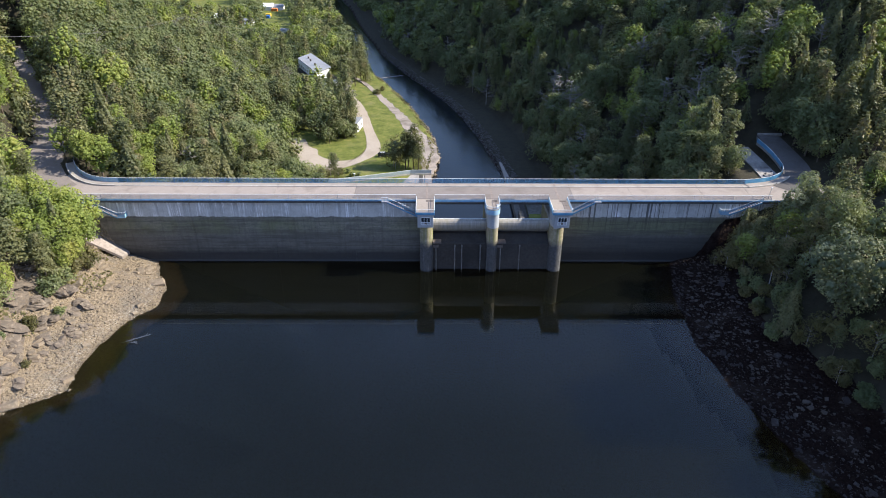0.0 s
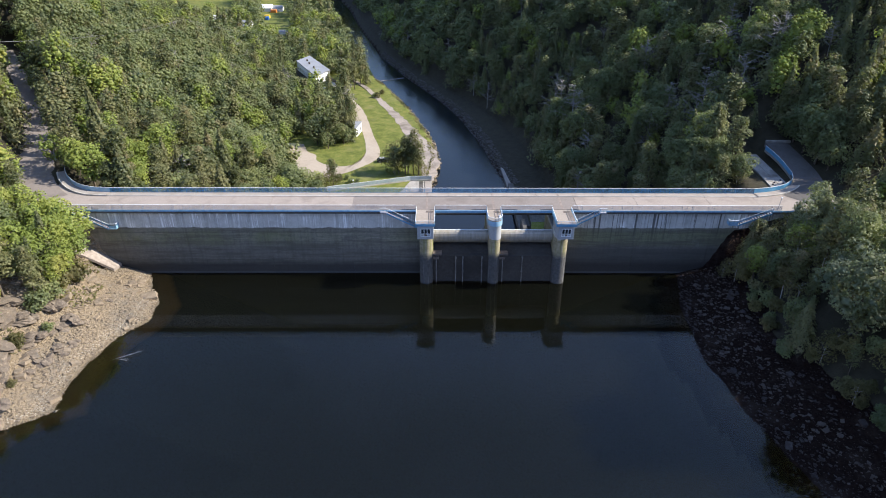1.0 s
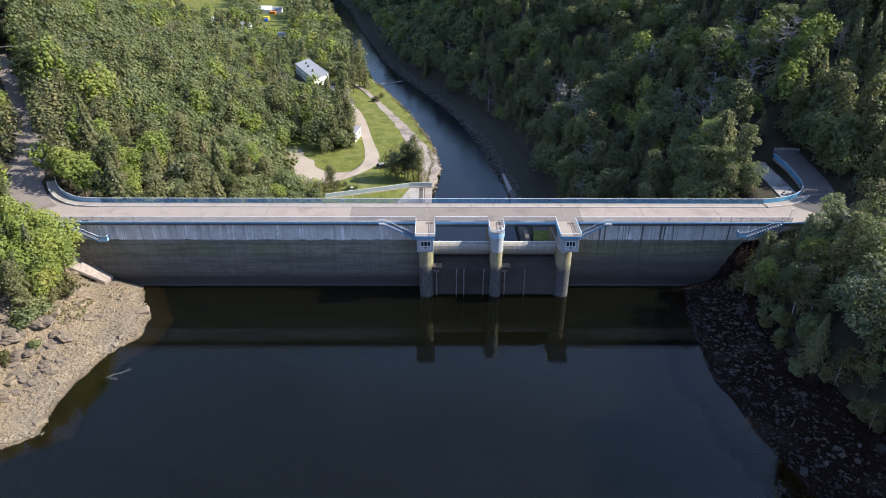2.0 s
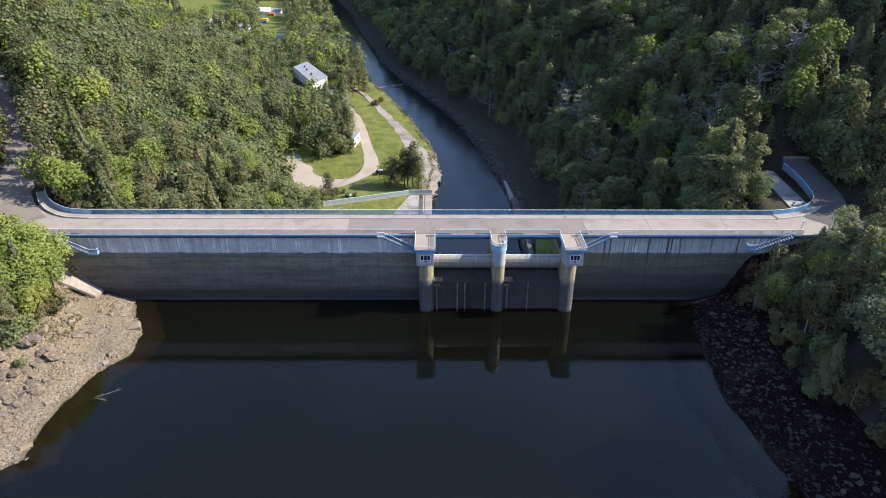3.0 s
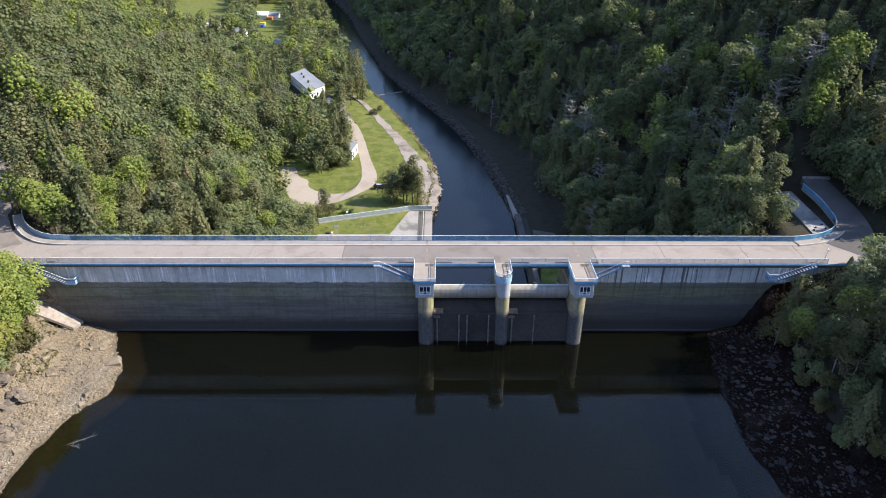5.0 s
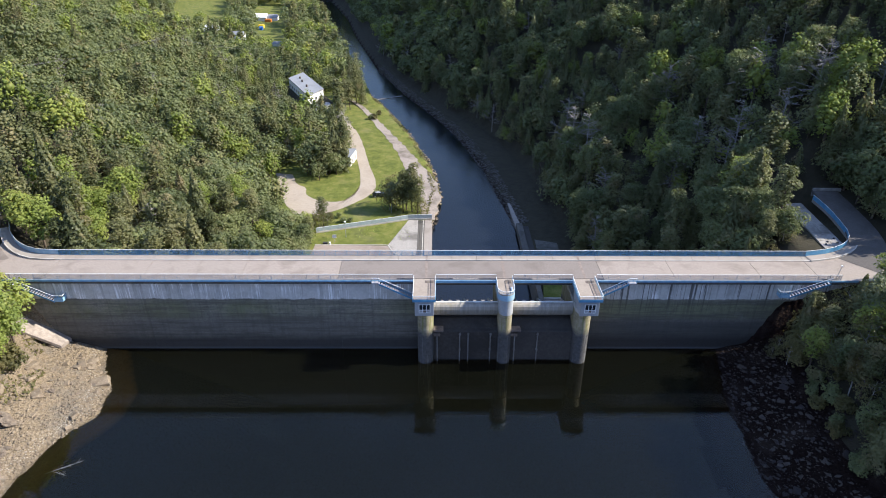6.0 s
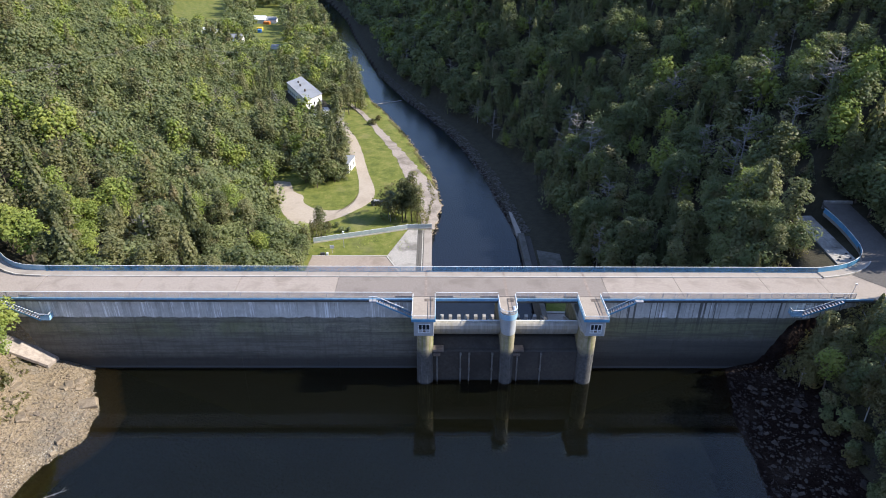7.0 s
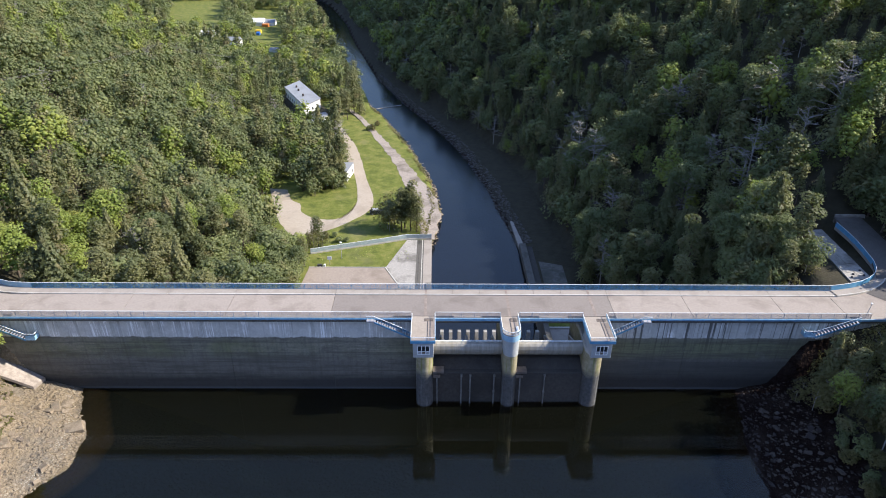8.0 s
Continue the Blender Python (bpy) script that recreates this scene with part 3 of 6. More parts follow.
def ground_z(x, y):
    x, y = np.asarray(x, float), np.asarray(y, float)
    # upstream bowl
    wob = 0.9 * ripple(x, y, 3.1) + 0.5 * ripple(x, y, 1.4)
    dl = np.interp(y, SHORE_Y, SHORE_L) - x + wob * 0.7
    dr = x - np.interp(y, SHORE_Y, SHORE_R) + wob * 0.5
    rough = 0.30 * ripple(x + 7, y, 1.7) + 0.18 * ripple(x, y + 3, 0.8)
    left = np.where(dl < 9, 0.30 * dl, 2.7 + 0.80 * (dl - 9)) + rough * step01(dl, 0.5, 4)
    left = np.where(dl > 26, 16.3 + 0.55 * (dl - 26), left)
    right = np.where(dr < 11, 0.30 * dr, 3.3 + 0.92 * (dr - 11)) + rough * step01(dr, 0.5, 4)
    right = np.where(dr > 28, 18.94 + 0.85 * (dr - 28), right)
    left = np.where(left > 45, 45 + 0.15 * (left - 45), left)
    top = 46 - 8 * step01(y, -14, 4) + 2 * ripple(x, y, 6)
    right = np.where(right > top, top + 0.15 * (right - top), right)
    off = np.minimum(-dl, -dr)
    bed = -np.minimum(np.where(off < 4, 0.11 * off, 0.44 + 0.5 * (off - 4)), 13)
    up = np.where(dl > 0, left, np.where(dr > 0, right, bed))
    # downstream valley
    xl, xr = np.interp(y, RIV_Y, RIV_L), np.interp(y, RIV_Y, RIV_R)
    fl = (np.interp(y, FOOT_Y, FOOT_L) - x) * lean(FOOT_Y, FOOT_L, y)
    fr = (x - np.interp(y, FOOT_RY, FOOT_R)) * lean(FOOT_RY, FOOT_R, y)
    hill_l = LOW + np.where(fl < 4, 0.07 * fl * np.maximum(fl, 0), 1.12 + 0.60 * (fl - 4)) + 1.2 * ripple(x, y, 11) * step01(fl, 5, 20)
    hill_l = np.where(fl > 140, LOW + 82.7 + 0.2 * (fl - 140), hill_l)
    hill_r = -11.0 + (0.82 + 0.12 * step01(y, 95, 165)) * fr + 3.2 * ripple(x, y, 13) * step01(fr, 5, 22)
    hill_r = np.where(fr > 50, -11 + 41 + 6 * step01(y, 95, 165) + 0.60 * (fr - 50) + 3.2 * ripple(x, y, 13), hill_r)
    hill_r = np.where(fr > 110, -11 + 77 + 6 * step01(y, 95, 165) + 0.12 * (fr - 110) + 3.2 * ripple(x, y, 13), hill_r)
    shelf = 15.5 + 0.5 * np.maximum(0, x - 84) + 0.5 * np.maximum(0, y - 28)
    hill_r = np.minimum(hill_r, shelf + 0.8 * ripple(x, y, 9))
    cut = -13.4 + 0 * x
    flat = LOW - 2.0 * step01(y, 170, 260)
    edge_l, edge_r = (xl - x), (x - xr)
    down = np.where(edge_l > 0, np.minimum(flat, RIVER_Z - 0.6 + 1.1 * edge_l), np.where(edge_r > -4.2, np.minimum(-10.5, RIVER_Z + 0.38 * edge_r), cut))
    down = np.where((y < 78) & (edge_l > 0), flat, down)
    down = np.where(fl > 0, np.maximum(hill_l, flat), np.where(fr > 0, np.maximum(hill_r, -10.9), down))
    z = up + (down - up) * step01(y, 5, 16)
    for line in (ROAD_L, ROAD_R):
        d, h = near_line(x, y, line)
        h = h - 0.12
        z = h + (z - h) * np.maximum(step01(d, 3.6, 9.0), step01(y, 5.2, 4.2))
    edge = step01(x, 60, 72) * step01(y, -12, 2) * step01(y, 24, 12)
    z = np.where(x > 60, z + (np.minimum(z, 14.45 + 0.5 * np.maximum(0, x - 87.5)) - z) * edge, z)
    hu, hv = (x + 53.8) * 0.42 - (y - 199) * 0.9, (x + 53.8) * 0.9 + (y - 199) * 0.42
    mound = step01(np.abs(hu), 22, 18) * step01(np.abs(hv), 9, 6.5)
    z = z + (np.maximum(z, -6.7) - z) * mound
    terrace = step01(x, 70, 73.5) * step01(x, 84, 81.6) * step01(y, 12.5, 14.5) * step01(y, 40, 37)
    return z + (14.95 - z) * terrace


def spread(a, b, fine, lo, hi, grow):
    """Grid lines: fine steps from lo to hi, growing steps outside."""
    v = list(np.arange(lo, hi + 1e-6, fine))
    s, q = fine, hi
    while q < b:
        s *= grow
        q += s
        v.append(q)
    s, q = fine, lo
    while q > a:
        s *= grow
        q -= s
        v.insert(0, q)
    return np.array(v)


gx = spread(-2600, 2600, 1.0, -76, 72, 1.045)
gy = np.concatenate([spread(-1500, 5, 1.0, -62, 5, 1.10), spread(6, 3200, 1.8, 6, 130, 1.035)])
gy = np.unique(np.round(gy, 3))
GX, GY = np.meshgrid(gx, gy)
GZ = ground_z(GX, GY)
nx, ny = len(gx), len(gy)
ids = np.arange(nx * ny).reshape(ny, nx)
quads = np.stack([ids[:-1, :-1], ids[:-1, 1:], ids[1:, 1:], ids[1:, :-1]], -1).reshape(-1, 4)
me = mesh_from("ground", np.stack([GX, GY, GZ], -1).reshape(-1, 3).tolist(), quads.tolist())
for m in (FLOOR, BANK, GRASS, SHADE_SILT):
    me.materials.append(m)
cx, cy = GX.reshape(-1)[quads].mean(1), GY.reshape(-1)[quads].mean(1)
cz = GZ.reshape(-1)[quads].mean(1)
dl = np.interp(cy, SHORE_Y, SHORE_L) - cx
dr = cx - np.interp(cy, SHORE_Y, SHORE_R)
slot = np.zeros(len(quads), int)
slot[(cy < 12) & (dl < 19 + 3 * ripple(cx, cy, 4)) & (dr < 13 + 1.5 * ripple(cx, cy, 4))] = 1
# right shore gets the silt whose colour is darkened for shade
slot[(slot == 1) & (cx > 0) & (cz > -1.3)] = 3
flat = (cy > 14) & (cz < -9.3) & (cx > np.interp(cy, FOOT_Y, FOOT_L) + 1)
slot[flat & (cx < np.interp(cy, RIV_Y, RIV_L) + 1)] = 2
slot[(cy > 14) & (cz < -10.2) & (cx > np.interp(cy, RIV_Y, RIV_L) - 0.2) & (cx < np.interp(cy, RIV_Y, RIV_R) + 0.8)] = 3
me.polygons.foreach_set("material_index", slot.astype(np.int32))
me.shade_smooth()
tagged(link_mesh("ground", me, None), "valley ground of forest floor, dry gravel shore and mown grass", "ground", kind="structure")

# water: reservoir and river
bm = bmesh.new()
wv = [bm.verts.new(p) for p in ((-420, -900, 0), (420, -900, 0), (420, 4.9, 0), (-420, 4.9, 0))]
bm.faces.new(wv)
me = bpy.data.meshes.new("water")
bm.to_mesh(me)
tagged(link_mesh("water", me, LAKE), "still dark reservoir water in front of the dam", "water", kind="structure")
bm = bmesh.new()
rows = []
for y in np.concatenate([np.arange(26, 300, 6), np.arange(300, 1000, 25)]):
    a, b = np.interp(y, RIV_Y, RIV_L), np.interp(y, RIV_Y, RIV_R)
    rows.append((bm.verts.new((a - 1.6, y, RIVER_Z)), bm.verts.new((b + 2.2, y, RIVER_Z))))
for p, q in zip(rows, rows[1:]):
    bm.faces.new((p[0], p[1], q[1], q[0]))
me = bpy.data.meshes.new("river_water")
bm.to_mesh(me)
tagged(link_mesh("river_water", me, RIVER), "dark blue river water with fine ripples below the dam", "water", kind="structure")

# ---- the dam ----
FACE, CREST = 4.7, 14.7
dam = thing("dam", (0, 9, 0), "weathered grey concrete gravity dam with a stained wet face", "dam", kind="structure")
JOINTS = [-92, -78, -63, -46.4, -29.7, -13.0, 0.75]
JOINTS_R = [30.25, 44.6, 60.0, 74, 90]
body = [(FACE, -13.5), (FACE, 14.2), (12.6, 14.2), (12.6, 9.5), (27, -12.5), (27, -13.5)]
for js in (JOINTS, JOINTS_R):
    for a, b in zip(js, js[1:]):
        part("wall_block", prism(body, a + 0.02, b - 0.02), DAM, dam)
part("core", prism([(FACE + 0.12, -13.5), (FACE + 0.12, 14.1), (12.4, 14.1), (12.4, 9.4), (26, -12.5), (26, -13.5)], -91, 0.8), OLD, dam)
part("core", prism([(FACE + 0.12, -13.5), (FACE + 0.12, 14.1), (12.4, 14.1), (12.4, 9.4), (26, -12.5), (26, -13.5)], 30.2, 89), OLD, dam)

# spillway bays between the piers
OGEE = [(1.55, -13), (1.55, 5.95), (1.75, 6.06), (2.4, 6.10), (4.2, 7.05), (5.6, 7.3), (7.5, 6.9), (10, 5.2), (14, 1.6), (18, -2.6), (22, -5.8), (24, -6.4), (25, -6.2), (25, -13)]
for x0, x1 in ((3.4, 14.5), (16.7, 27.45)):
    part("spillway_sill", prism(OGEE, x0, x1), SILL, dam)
for x0 in [5.15 + 1.83 * i for i in range(12)]:
    part("chute_tooth", prism([(28.8, -13.5), (31.4, -7.4), (32.3, -7.4), (34.2, -13.5)], x0 - 0.36, x0 + 0.36), APRON, dam)
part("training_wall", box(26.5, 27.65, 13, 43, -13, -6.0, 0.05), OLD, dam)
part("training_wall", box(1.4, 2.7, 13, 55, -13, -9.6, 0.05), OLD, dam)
part("basin_platform", box(27.7, 33.2, 27, 34.9, -12, -9.0, 0.05), WALK, dam)
part("basin_kerb", box(27.7, 33.2, 34.95, 35.4, -12, -8.7, 0.03), KERB, dam)
part("basin_lawn", slab([(28.4, 35.5), (36.5, 35.5), (37.5, 47.6), (30.2, 47.6)], -12, -9.2), GRASS, dam, "shaded grass beside the basin")

# posts and brackets on the bay walls
for x in (4.05, 7.95, 9.4, 13.25, 17.45, 21.4):
    t = stick((x - 0.05, 1.15, 6.0), (x, 1.15, -0.6), 0.11, sides=8)
    box(x - 0.16, x + 0.16, 1.1, 1.56, 5.5, 5.75, 0, t)
    box(x - 0.16, x + 0.16, 1.1, 1.56, 2.3, 2.5, 0, t)
    part("guide_post", t, POSTS, dam)
for x in (3.35, 16.65):
    part("bracket", box(x, x + 1.75, 0.9, 2.3, 6.35, 6.75, 0.03), RUST, dam)
    part("bracket_beam", box(x, x + 1.2, 1.0, 1.6, 5.4, 6.0, 0.03), RUST, dam)

# crest slabs, kerbs and road plates
ROAD_JOINTS = [-80, -63, -46.4, -29.7, -13.0, 2.1, 15.6, 29.4, 32.5, 45.0, 60.0, 70, 87]
crest = thing("crest_road", (0, 8.4, 14.2), "pale worn concrete road across the dam crest with a darker patched middle", "road", kind="structure")
for a, b in zip(ROAD_JOINTS, ROAD_JOINTS[1:]):
    part("road_plate", box(a + 0.03, b - 0.03, 4.95, 11.02, 14.25, CREST), PATCH if -13 <= a < 32 else ROAD, crest)
part("road_bed", box(-84, 87, 4.1, 12.7, 14.05, 14.55), OLD, crest)
for a, b in zip(ROAD_JOINTS, ROAD_JOINTS[1:]):
    n = max(1, round((b - a) / 5.2))
    for i in range(n):
        u, v = a + (b - a) * i / n, a + (b - a) * (i + 1) / n
        if v > 71.5 or u < -64.5:
            continue
        part("pavement_plate", box(u + 0.02, v - 0.02, 11.25, 12.78, 14.3, CREST + 0.14), WALK, crest)
        part("kerb_stone", box(u + 0.01, v - 0.01, 11.03, 11.24, 14.3, CREST + 0.16, 0.015), KERB, crest)
        if not any(lo - 0.3 < v and u < hi + 0.3 for lo, hi in ((0.0, 3.7), (14.0, 16.9), (27.1, 31.05))):
            part("edge_stone", box(u + 0.01, v - 0.01, 4.12, 4.94, 14.3, CREST + 0.10, 0.015), WALK, crest)
for u, v in ((-64.5, -63.02), (70.02, 71.2)):
    part("pavement_plate", box(u, v, 11.25, 12.78, 14.3, CREST + 0.14), WALK, crest)
    part("kerb_stone", box(u, v, 11.03, 11.24, 14.3, CREST + 0.16, 0.015), KERB, crest)
    a, b = (-77, u) if u < 0 else (v, 86)
    part("road_plate", box(a, b, 11.025, 12.3, 14.25, CREST - 0.004), ROAD, crest)
    if u < 0:
        part("road_plate", slab([(-64.6, 12.305), (-68.0, 12.305), (-71, 13.4), (-73.5, 16), (-76, 18.5), (-79, 18.5), (-80, 12.305)], 14.2, CREST - 0.004), ROAD, crest)
    for i in range(2):
        c, d = a + (b - a) * i / 2, a + (b - a) * (i + 1) / 2
        part("edge_stone", box(c + 0.01, d - 0.01, 4.12, 4.94, 14.3, CREST + 0.10, 0.015), WALK, crest)
for x in (2.1, 15.6, 29.4):
    part("expansion_joint", box(x - 0.22, x + 0.22, 4.96, 11.02, 14.62, CREST + 0.012), JOINT, crest)
    part("expansion_joint", box(x - 0.18, x + 0.18, 11.26, 12.7, 14.62, CREST + 0.152), JOINT, crest)
part("fascia", box(-76, 0.0, 3.98, 4.10, 14.52, 14.84), FASCIA, crest, "blue painted steel edge beam")
part("fascia", box(3.7, 14.0, 3.98, 4.10, 14.38, 14.84), FASCIA, crest)
part("fascia", box(16.9, 27.1, 3.98, 4.10, 14.38, 14.84), FASCIA, crest)
part("fascia", box(31.05, 76, 3.98, 4.10, 14.52, 14.84), FASCIA, crest)
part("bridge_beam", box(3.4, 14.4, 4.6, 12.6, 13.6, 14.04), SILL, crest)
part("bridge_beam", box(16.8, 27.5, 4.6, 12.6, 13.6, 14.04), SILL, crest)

# ---- railings ----


def panel_mesh(width, height, half):
    """Upright bars between two flat rails."""
    bm = bmesh.new()
    n = round(width / 0.125)
    for i in range(n):
        x = (i + 0.5) * width / n
        box(x - half, x + half, -0.015, 0.015, 0.10, height - 0.06, 0, bm)
    box(0.03, width - 0.03, -0.018, 0.018, 0.07, 0.12, 0, bm)
    me = bpy.data.meshes.new("bar_panel")
    bm.to_mesh(me)
    bm.free()
    return me


POST_OF = {}
for mat in (BLUE, GALV, PALE_BLUE):
    bm = box(-0.018, 0.018, -0.018, 0.018, 0, 1.1)
    POST_OF[mat.name] = bpy.data.meshes.new("post")
    bm.to_mesh(POST_OF[mat.name])
    bm.free()
    POST_OF[mat.name].materials.append(mat)


def railing(line, label, bars, cap, sheet=None, group="dam railings"):
    """A railing along (x, y, z) points, in 2 m fields."""
    rail = thing("railing", tuple(line[0]), label, "railing", group)
    p = [Vector(q) for q in line]
    total = [0.0]
    for a, b in zip(p, p[1:]):
        total.append(total[-1] + (b - a).length)

    def at(s):
        for i in range(len(p) - 1):
            if s <= total[i + 1] or i == len(p) - 2:
                return p[i].lerp(p[i + 1], (s - total[i]) / max(1e-6, total[i + 1] - total[i]))
    n = max(1, round(total[-1] / 2.0))
    spots = [at(total[-1] * i / n) for i in range(n + 1)]
    fill = []
    for q in spots:
        o = link_mesh("post", POST_OF[bars.name], bars, rail)
        o.location = q - p[0]
    for a, b in zip(spots, spots[1:]):
        d = b - a
        m = Matrix.Translation(a - p[0]) @ d.to_track_quat("X", "Z").to_matrix().to_4x4() @ Matrix.Diagonal((d.length / 2.0, 1, 1, 1))
        if sheet is None:
            fill.append((m, PANEL_OF[bars.name]))
        else:
            o = new("sheet_panel", SHEET_OF[sheet.name])
            o.parent, o.matrix_basis = rail, m
    if fill:
        verts, faces = [], []
        for m, src in fill:
            at_ = len(verts)
            verts += [m @ v.co for v in src.vertices]
            faces += [[i + at_ for i in q.vertices] for q in src.polygons]
        me = mesh_from("infill", verts, faces)
        me.materials.append(bars)
        o = new("infill", me)
        o.parent = rail
        tagged(o, "close-set thin upright bars", kind="stuff")
    cap_bm = tube([q + Vector((0, 0, 1.12)) for q in spots], 0.045)
    part("top_rail", cap_bm, cap, rail, "white painted tube")
    return rail


PANEL_OF, SHEET_OF = {}, {}
for mat in (BLUE, GALV, PALE_BLUE):
    c = panel_mesh(2.0, 1.08, 0.022 if mat is GALV else 0.027)
    c.materials.append(mat)
    PANEL_OF[mat.name] = c
    bm = box(0.02, 1.98, -0.012, 0.012, 0.08, 1.06)
    s = bpy.data.meshes.new("sheet_panel")
    bm.to_mesh(s)
    bm.free()
    s.materials.append(mat)
    SHEET_OF[mat.name] = s

RAIL_Z = CREST + 0.1
railing([(-76, 4.2, RAIL_Z), (-0.1, 4.2, RAIL_Z)], "grey steel bar railing with a white top rail along the crest", GALV, WHITE)
railing([(3.75, 4.2, RAIL_Z), (14.0, 4.2, RAIL_Z)], "grey bar railing with white top rail over a spillway", GALV, WHITE)
railing([(16.95, 4.2, RAIL_Z), (27.05, 4.2, RAIL_Z)], "grey bar railing with white top rail over a spillway", GALV, WHITE)
railing([(31.1, 4.2, RAIL_Z), (73, 4.2, RAIL_Z)], "grey steel bar railing with a white top rail along the crest", GALV, WHITE)
railing([(-64, 12.6, RAIL_Z + 0.04), (71, 12.6, RAIL_Z + 0.04)], "long blue steel bar railing beside the crest pavement", BLUE, WHITE)
left_bend = smooth_line([(-64, 12.6, 14.84), (-68.2, 13.0, 14.85), (-71.6, 14.7, 14.95), (-74.4, 17.2, 15.1), (-76.4, 19.7, 15.4), (-77.6, 21.8, 15.8)], 1.9)
railing(left_bend, "faded blue sheet railing curving round the road bend", PALE_BLUE, WHITE, PALE_BLUE)
right_bend = smooth_line([(71, 12.6, 14.84), (74.6, 13.3, 14.86), (77.7, 14.4, 14.95), (80.2, 16.0, 15.25), (81.7, 18.2, 15.5), (82.1, 20.4, 15.8), (81.9, 26.6, 16.9), (81.1, 31.6, 17.6)], 1.9)
railing(right_bend, "blue sheet railing curving up beside the shaded road", BLUE, WHITE, BLUE)

# pavement and kerb that follow the bends
for line, side in ((left_bend, 1), (right_bend, -1)):
    pts = []
    for i, q in enumerate(line):
        d = line[min(i + 1, len(line) - 1)] - line[max(i - 1, 0)]
        nrm = np.array((-d[1], d[0])) / np.hypot(d[0], d[1]) * (1 if side == 1 else -1)
        pts.append((q[0] + nrm[0] * 0.75, q[1] + nrm[1] * 0.75, q[2] + 0.0))
    o = part("pavement_bend", ribbon(pts, [0.78], 0.13, 0.6), WALK, crest)
    pts2 = []
    for i, q in enumerate(line):
        d = line[min(i + 1, len(line) - 1)] - line[max(i - 1, 0)]
        nrm = np.array((-d[1], d[0])) / np.hypot(d[0], d[1]) * (1 if side == 1 else -1)
        pts2.append((q[0] + nrm[0] * 1.63, q[1] + nrm[1] * 1.63, q[2] + 0.02))
    part("kerb_bend", ribbon(pts2, [0.1], 0.14, 0.6), KERB, crest)

bm = ribbon(smooth_line([(-74, 8.0, 14.70)] + ROAD_L[1:], 2.0), [3.8, 5.0, 3.2, 2.3, 2.0, 2.0], -0.01, 0.4)
# PATCH, darker than ROAD, carries the trees' dappled shade in its colour
tagged(part("road", bm, PATCH), "pale worn road bending from the dam into the woods", "road", kind="structure")
bm = ribbon(smooth_line([(79.0, 9.6, 14.74)] + ROAD_R[2:], 2.0), [3.6, 3.2, 2.9, 2.7, 2.6], -0.01, 0.4)
tagged(part("road", bm, ASPHALT), "shaded asphalt road climbing from the dam between trees", "road", kind="structure")

# ---- gate towers ----


def drum(cx, cy, r, back, z0, z1, bm=None, sides=28):
    """A pier plan: half round upstream, straight flanks back to y = back."""
    out = [(cx + r * math.cos(a), cy + r * math.sin(a)) for a in np.linspace(math.pi, 2 * math.pi, sides)]
    return slab(out + [(cx + r, back), (cx - r, back)], z0, z1, bm)


def fence(tower, line, name="deck_rail", h=0.62):
    """A low blue sheet parapet with a white tube on top, along deck edges."""
    bm, cap = bmesh.new(), bmesh.new()
    for a, b in zip(line, line[1:]):
        a, b = Vector(a), Vector(b)
        d = (b - a)
        n = max(1, round(d.length / 0.16))
        stick(a + Vector((0, 0, h)), b + Vector((0, 0, h)), 0.05, cap, 6)
        stick(a + Vector((0, 0, 0.08)), b + Vector((0, 0, 0.08)), 0.025, bm, 4)
        for i in range(n + 1):
            q = a.lerp(b, i / n)
            stick(q, q + Vector((0, 0, h)), 0.03 if i in (0, n) else 0.017, bm, 4)
    part(name, bm, PALE_BLUE, tower)
    part("top_rail", cap, WHITE, tower, "white painted tube")


